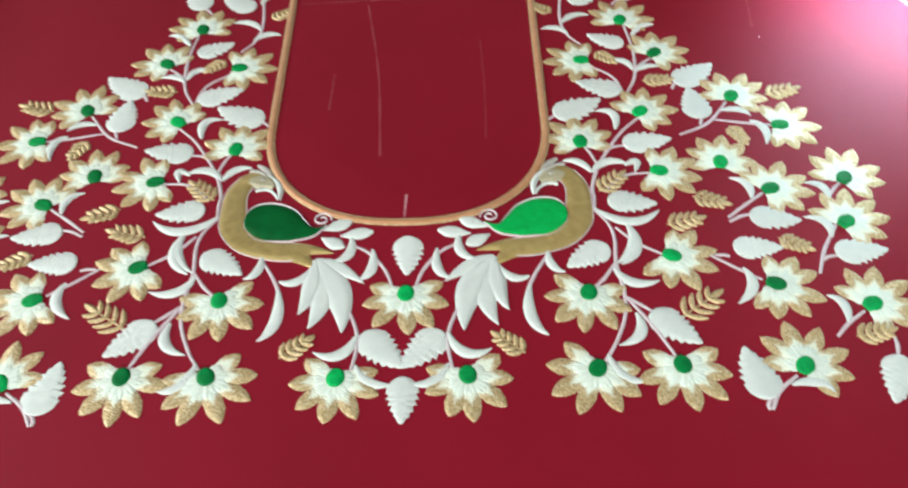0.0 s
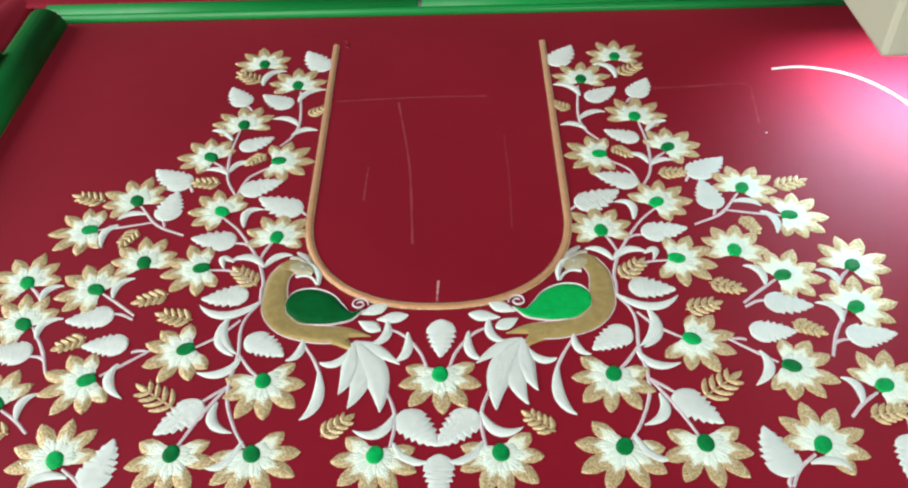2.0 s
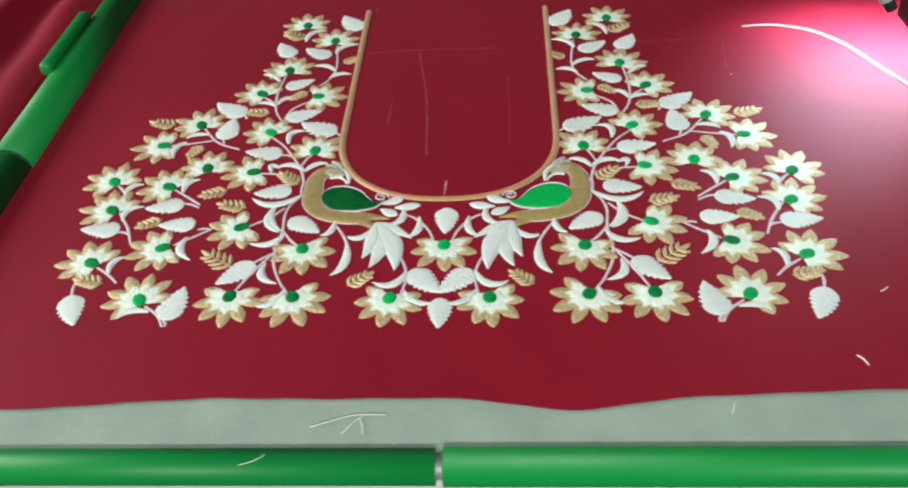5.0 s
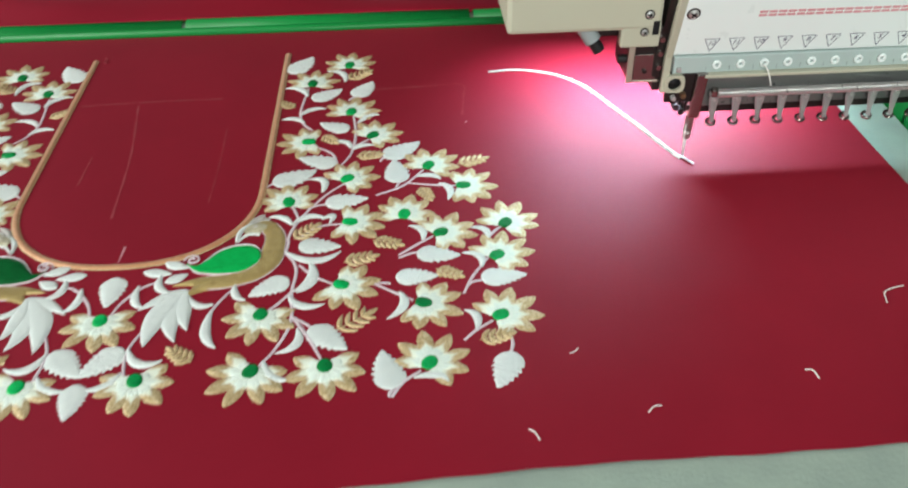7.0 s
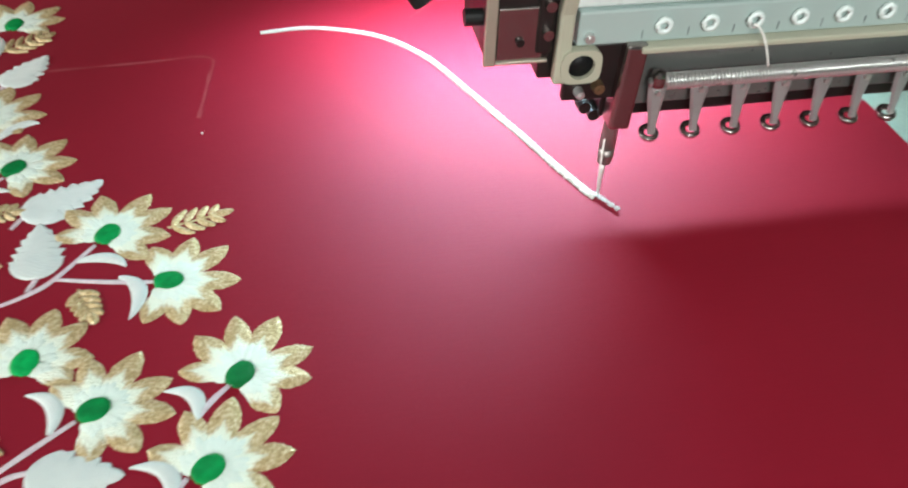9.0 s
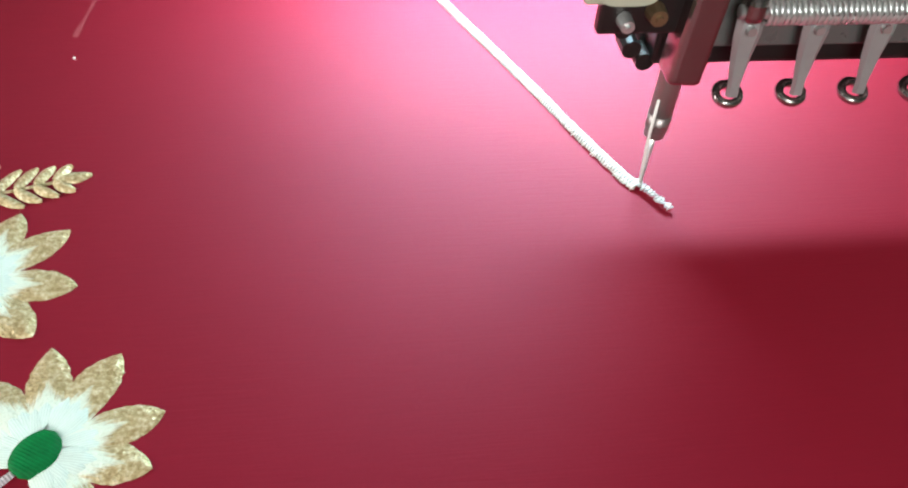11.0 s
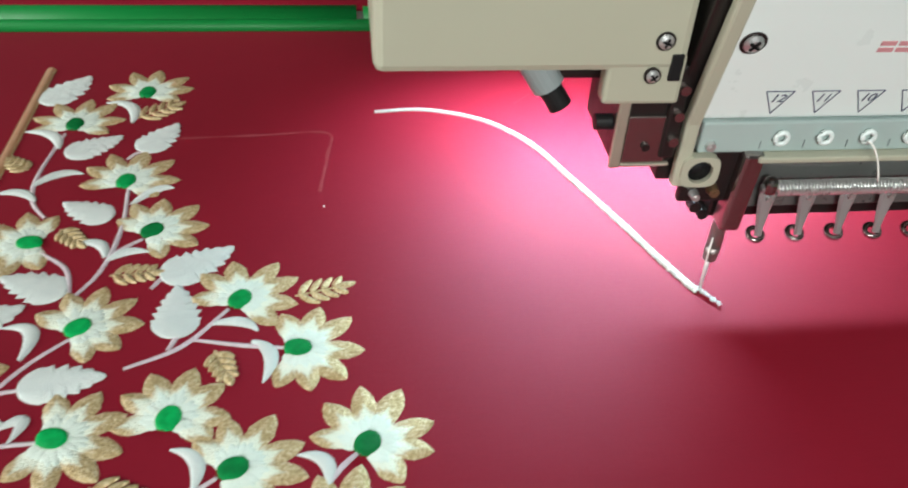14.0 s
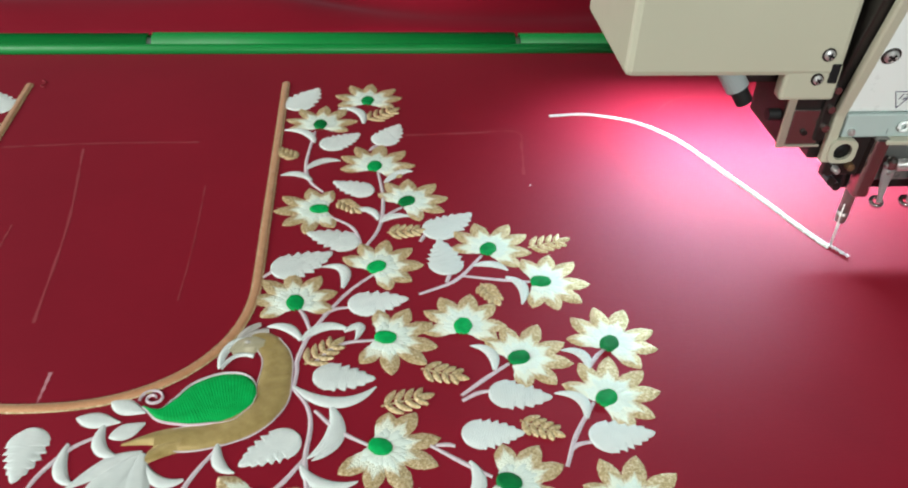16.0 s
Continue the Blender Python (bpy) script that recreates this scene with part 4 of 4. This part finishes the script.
    case = part("needle_case", box(bmesh.new(), (0.3615, 0.0700, 0.091), (right, 0.125, 0.40), 0.0015, lean), WHITE_PAINT, head, "white needle case with numbered triangles")
    bm = box(bmesh.new(), (0.3570, 0.0670, 0.0905), (0.3625, 0.0715, 0.40), 0.001, lean)
    box(bm, (0.3571, 0.0669, 0.0650), (0.3624, 0.0714, 0.0925), 0.001)
    part("side_flange", bm, CREAM_PAINT, case, "cream metal side flange")
    bm = box(bmesh.new(), (0.3530, 0.0725, 0.0905), (0.3608, 0.125, 0.40), 0.001, lean)
    box(bm, (0.3531, 0.0730, 0.0640), (0.3607, 0.120, 0.0925), 0.001)
    part("case_side", bm, DARK_STEEL, case, "dark polished side of the needle case")
    part("grommet_strip", box(bmesh.new(), (0.3640, 0.0682, 0.0785), (right, 0.085, 0.0908), 0.0008), STRIP_PAINT, case, "grey strip with white thread eyelets")
    part("drip_edge", box(bmesh.new(), (0.3860, 0.0640, 0.0762), (right, 0.072, 0.0785), 0.0006), CREAM_PAINT, case)
    part("case_underside", box(bmesh.new(), (0.3800, 0.0780, 0.0425), (right, 0.112, 0.0780), 0.001), DARK_STEEL, case)
    knob = cross_screw("case_screw", 0.3690, 0.0702, 0.126, 0.0034, case, 35)
    knob.data.transform(lean)
    for ob in knob.children:
        ob.data.transform(lean)
    # bracket with a round hole at the case's end
    bm = bmesh.new()
    cx, cz = 0.3660, 0.0720
    for k in range(32):
        a0, a1 = 2 * math.pi * k / 32, 2 * math.pi * (k + 1) / 32
        q = []
        for y in (0.0655, 0.0695):
            for rx, rz, e in ((0.0046, 0.0046, 1.0), (0.0070, 0.0063, 0.55)):
                q.append([bm.verts.new((cx + rx * math.copysign(abs(math.cos(a)) ** e, math.cos(a)), y, cz + rz * math.copysign(abs(math.sin(a)) ** e, math.sin(a)))) for a in (a0, a1)])
        (fi, fo, bi, bo) = q
        for f in ((fi, fo), (bo, bi), (fo, bo), (bi, fi)):
            bm.faces.new((f[0][0], f[1][0], f[1][1], f[0][1]))
    bmesh.ops.remove_doubles(bm, verts=bm.verts[:], dist=1e-5)
    bmesh.ops.recalc_face_normals(bm, faces=bm.faces[:])
    ring = part("end_bracket", bm, CREAM_PAINT, head, "cream end bracket with a round hole")
    # Solid black plug stands in for the darkness inside the hole.
    part("hole_lining", rod(bmesh.new(), (cx, 0.0675, cz), (cx, 0.0760, cz), 0.00455, sides=24), BLACK, ring, "", True)
    part("bracket_web", box(bmesh.new(), (0.3620, 0.0700, 0.0560), (0.3830, 0.0735, 0.0780), 0.0008), DARK_STEEL, ring)
    part("bracket_arm", box(bmesh.new(), (0.3800, 0.0650, 0.0450), (0.3880, 0.0740, 0.0790), 0.0014, Matrix.Translation((0.386, 0.07, 0.06)) @ Matrix.Rotation(radians(3), 4, "Y") @ Matrix.Translation((-0.386, -0.07, -0.06))), DARK_CHROME, ring, "polished dark steel arm")
    for x, z, r, mat in ((0.3680, 0.0818, 0.0017, STEEL), (0.3740, 0.0620, 0.0019, BROWN_BRASS), (0.3675, 0.0600, 0.0015, STEEL)):
        bm = bmesh.new()
        rod(bm, (x, 0.0705, z), (x, 0.0665, z), r * 1.25, r, 14)
        rod(bm, (x, 0.0665, z), (x, 0.0658, z), r * 0.5, r * 0.4, 6)
        part("bracket_screw", bm, mat, ring, "small round-head screw")
    # lower black bar, spring rod
    part("black_bar", box(bmesh.new(), (0.3835, 0.0960, 0.0310), (right, 0.1100, 0.0430), 0.0010), BLACK, head, "black lower presser bar")
    for x, z in ((0.3770, 0.0440), (0.3800, 0.0385), (0.3840, 0.0350)):
        part("bar_screw", rod(bmesh.new(), (x, 0.0960, z), (x, 0.0900, z), 0.0024, sides=10), DARK_STEEL, head)
    part("spring_shaft", rod(bmesh.new(), (0.3930, 0.0690, 0.0665), (right, 0.0690, 0.0665), 0.0016, sides=12), STEEL, head, "", True)
    bm = bmesh.new()
    turns, x0, x1 = 156, 0.3985, right - 0.004
    line = [(x0 + (x1 - x0) * i / (turns * 12), 0.0690 + 0.0026 * math.cos(2 * math.pi * i / 12), 0.0665 + 0.0026 * math.sin(2 * math.pi * i / 12)) for i in range(turns * 12 + 1)]
    tube(bm, line, 0.00056, 6)
    part("coil_spring", bm, SPRING_STEEL, head, "long bright steel coil spring", True)
    bm = box(bmesh.new(), (0.3935, 0.0662, 0.0640), (0.3985, 0.0718, 0.0712), 0.0022, None, 3)
    part("spring_anchor", bm, DARK_CHROME, head)
    part("back_rail", box(bmesh.new(), (0.3880, 0.0745, 0.0540), (right, 0.0765, 0.0755), 0.0006), RAIL_STEEL, head, "polished slotted back rail")

    # eyelets and numbered triangles on the case
    for k in range(12):
        x = FIRST - 0.0105 + PITCH * k
        bm = bmesh.new()
        ringline = [(x + 0.0022 * math.cos(a), 0.0668, 0.0850 + 0.0022 * math.sin(a)) for a in [2 * math.pi * i / 16 for i in range(16)]]
        tube(bm, ringline, 0.0010, 6, closed=True)
        part("eyelet", bm, WHITE_PAINT, case, "white ceramic thread eyelet", True)
        part("guide_slit", box(bmesh.new(), (x - 0.0068, 0.0677, 0.0802), (x - 0.0065, 0.0683, 0.0832)), GREY_PAINT, case)
        bm = bmesh.new()
        c, top, bottom, half = x - 0.0062, 0.1045, 0.0940, 0.0050
        corners = [(c - half, top), (c + half, top), (c + 0.0002, bottom)]
        for a, b in zip(corners, corners[1:] + corners[:1]):
            rod(bm, (a[0], 0.0699, a[1]), (b[0], 0.0699, b[1]), 0.00022, sides=6)
        bmesh.ops.transform(bm, matrix=lean, verts=bm.verts[:])
        part("triangle_mark", bm, INK, case, "blue-black outlined triangle")
        text = bpy.data.curves.new("number", "FONT")
        text.body, text.size, text.align_x, text.extrude, text.shear = str(12 - k), 0.0052, "CENTER", 0.00008, 0.25
        ob = new("number_mark", text)
        ob.matrix_world = lean @ Matrix.Translation((c, 0.0697, 0.0997)) @ Matrix.Rotation(radians(90), 4, "X")
        bpy.context.view_layer.update()
        me = bpy.data.meshes.new_from_object(ob.evaluated_get(bpy.context.evaluated_depsgraph_get()))
        me.transform(ob.matrix_world)
        bpy.data.objects.remove(ob)
        me.materials.clear()
        me.materials.append(INK)
        mark = new("number_mark", me)
        mark.parent = case
        tagged(mark, "printed needle number")
    for row, z in ((0, 0.1220), (1, 0.1247)):
        bm = bmesh.new()
        for k in range(26):
            x = 0.412 + 0.0062 * k
            box(bm, (x, 0.0697, z), (x + 0.0052, 0.0701, z + 0.0017))
        bmesh.ops.transform(bm, matrix=lean, verts=bm.verts[:])
        part("printed_line", bm, RED_INK, case, "line of small red print")

    # presser feet
    def foot(parent_x):
        x = parent_x
        bm = bmesh.new()
        rows = []
        for z, y, half in ((0.0530, 0.0808, 0.0034), (0.0480, 0.0808, 0.0033), (0.0420, 0.0810, 0.0025), (0.0350, 0.0806, 0.0016), (0.0318, 0.0803, 0.0016)):
            rows.append([bm.verts.new((x - 0.06 * (z - 0.031) + a * half, y + b * 0.0009, z)) for a, b in ((-1, 0), (-0.6, -1), (0.6, -1), (1, 0), (0.6, 1), (-0.6, 1))])
        for a, b in zip(rows, rows[1:]):
            for q in range(6):
                bm.faces.new((a[q], a[(q + 1) % 6], b[(q + 1) % 6], b[q]))
        bm.faces.new(rows[0])
        bm.faces.new(rows[-1])
        bmesh.ops.recalc_face_normals(bm, faces=bm.faces[:])
        shank = part("presser_foot", bm, FOOT_STEEL, head, "small steel presser foot with a ring end", False)
        bm = bmesh.new()
        tube(bm, [(x + 0.0029 * math.cos(a), 0.0825 + 0.0026 * math.sin(a), 0.0305 + 0.0010 * math.sin(a)) for a in [2 * math.pi * i / 18 for i in range(18)]], 0.00115, 7, closed=True)
        part("ring", bm, DARK_CHROME, shank, "dark-edged steel ring", True)
        part("stud", rod(bmesh.new(), (x - 0.0012, 0.0812, 0.0500), (x - 0.0012, 0.0785, 0.0500), 0.0011, sides=10), STEEL, shank)

    for k in range(12):
        foot(FIRST + PITCH * k)

    # working needle
    bm = bmesh.new()
    tube(bm, [(0.3900, 0.0860, 0.0640), (0.3894, 0.0850, 0.0390), (0.3888, 0.0842, 0.0200)], 0.0029, 12)
    bar = part("needle_bar", bm, BAR_STEEL, head, "dark steel needle bar in the down position", True)
    part("needle_clamp", rod(bmesh.new(), (0.3889, 0.0843, 0.0240), (0.3887, 0.0842, 0.0175), 0.0031, 0.0026, 12), BAR_STEEL, bar, "", True)
    part("needle", tube(bmesh.new(), [(0.3887, 0.0841, 0.0185), (0.3886, 0.0838, 0.0100), (0.3884, 0.0835, 0.0010)], lambda u: 0.0008 - 0.0005 * u, 8), STEEL, bar, "bright thin steel needle", True)
    part("thread", tube(bmesh.new(), [(0.3862, 0.0815, 0.0300), (0.3864, 0.0818, 0.0200), (0.3872, 0.0825, 0.0100), (0.3882, 0.0834, 0.0020)], 0.0004, 6), LOOSE_THREAD, bar, "white thread running to the needle", True)
    # stray thread on the case
    line = [(0.4235 + 0.0005 * i, 0.0640 - 0.0004 * i, 0.0850 - 0.00008 * i * i) for i in range(14)]
    part("stray_thread", tube(bmesh.new(), line, 0.0004, 6), LOOSE_THREAD, head, "short stray white thread", True)
    # the case stands a little behind the feet's row
    moved = ("needle_case", "end_bracket", "spring_shaft", "coil_spring", "spring_anchor", "back_rail", "stray_thread")
    for ob in head.children:
        if ob.name.split(".")[0] in moved:
            low = 0.0045 if ob.name.split(".")[0] in ("spring_shaft", "coil_spring", "spring_anchor", "back_rail") else 0.0
            ob.location = (0.005, 0.010, -0.0070 - low)
        elif ob.name.split(".")[0] in ("led_strip", "led_bracket"):
            ob.location = (0.0057, 0.012, 0.0)
        elif ob.name.split(".")[0] in ("arm", "beam", "post", "slide_rail", "drive_box", "pointer_lamp", "lamp_bracket"):
            ob.location = (0.0037, -0.001, 0.0)
    head.location = (-0.0057, 0.001, -0.001)


build_machine()
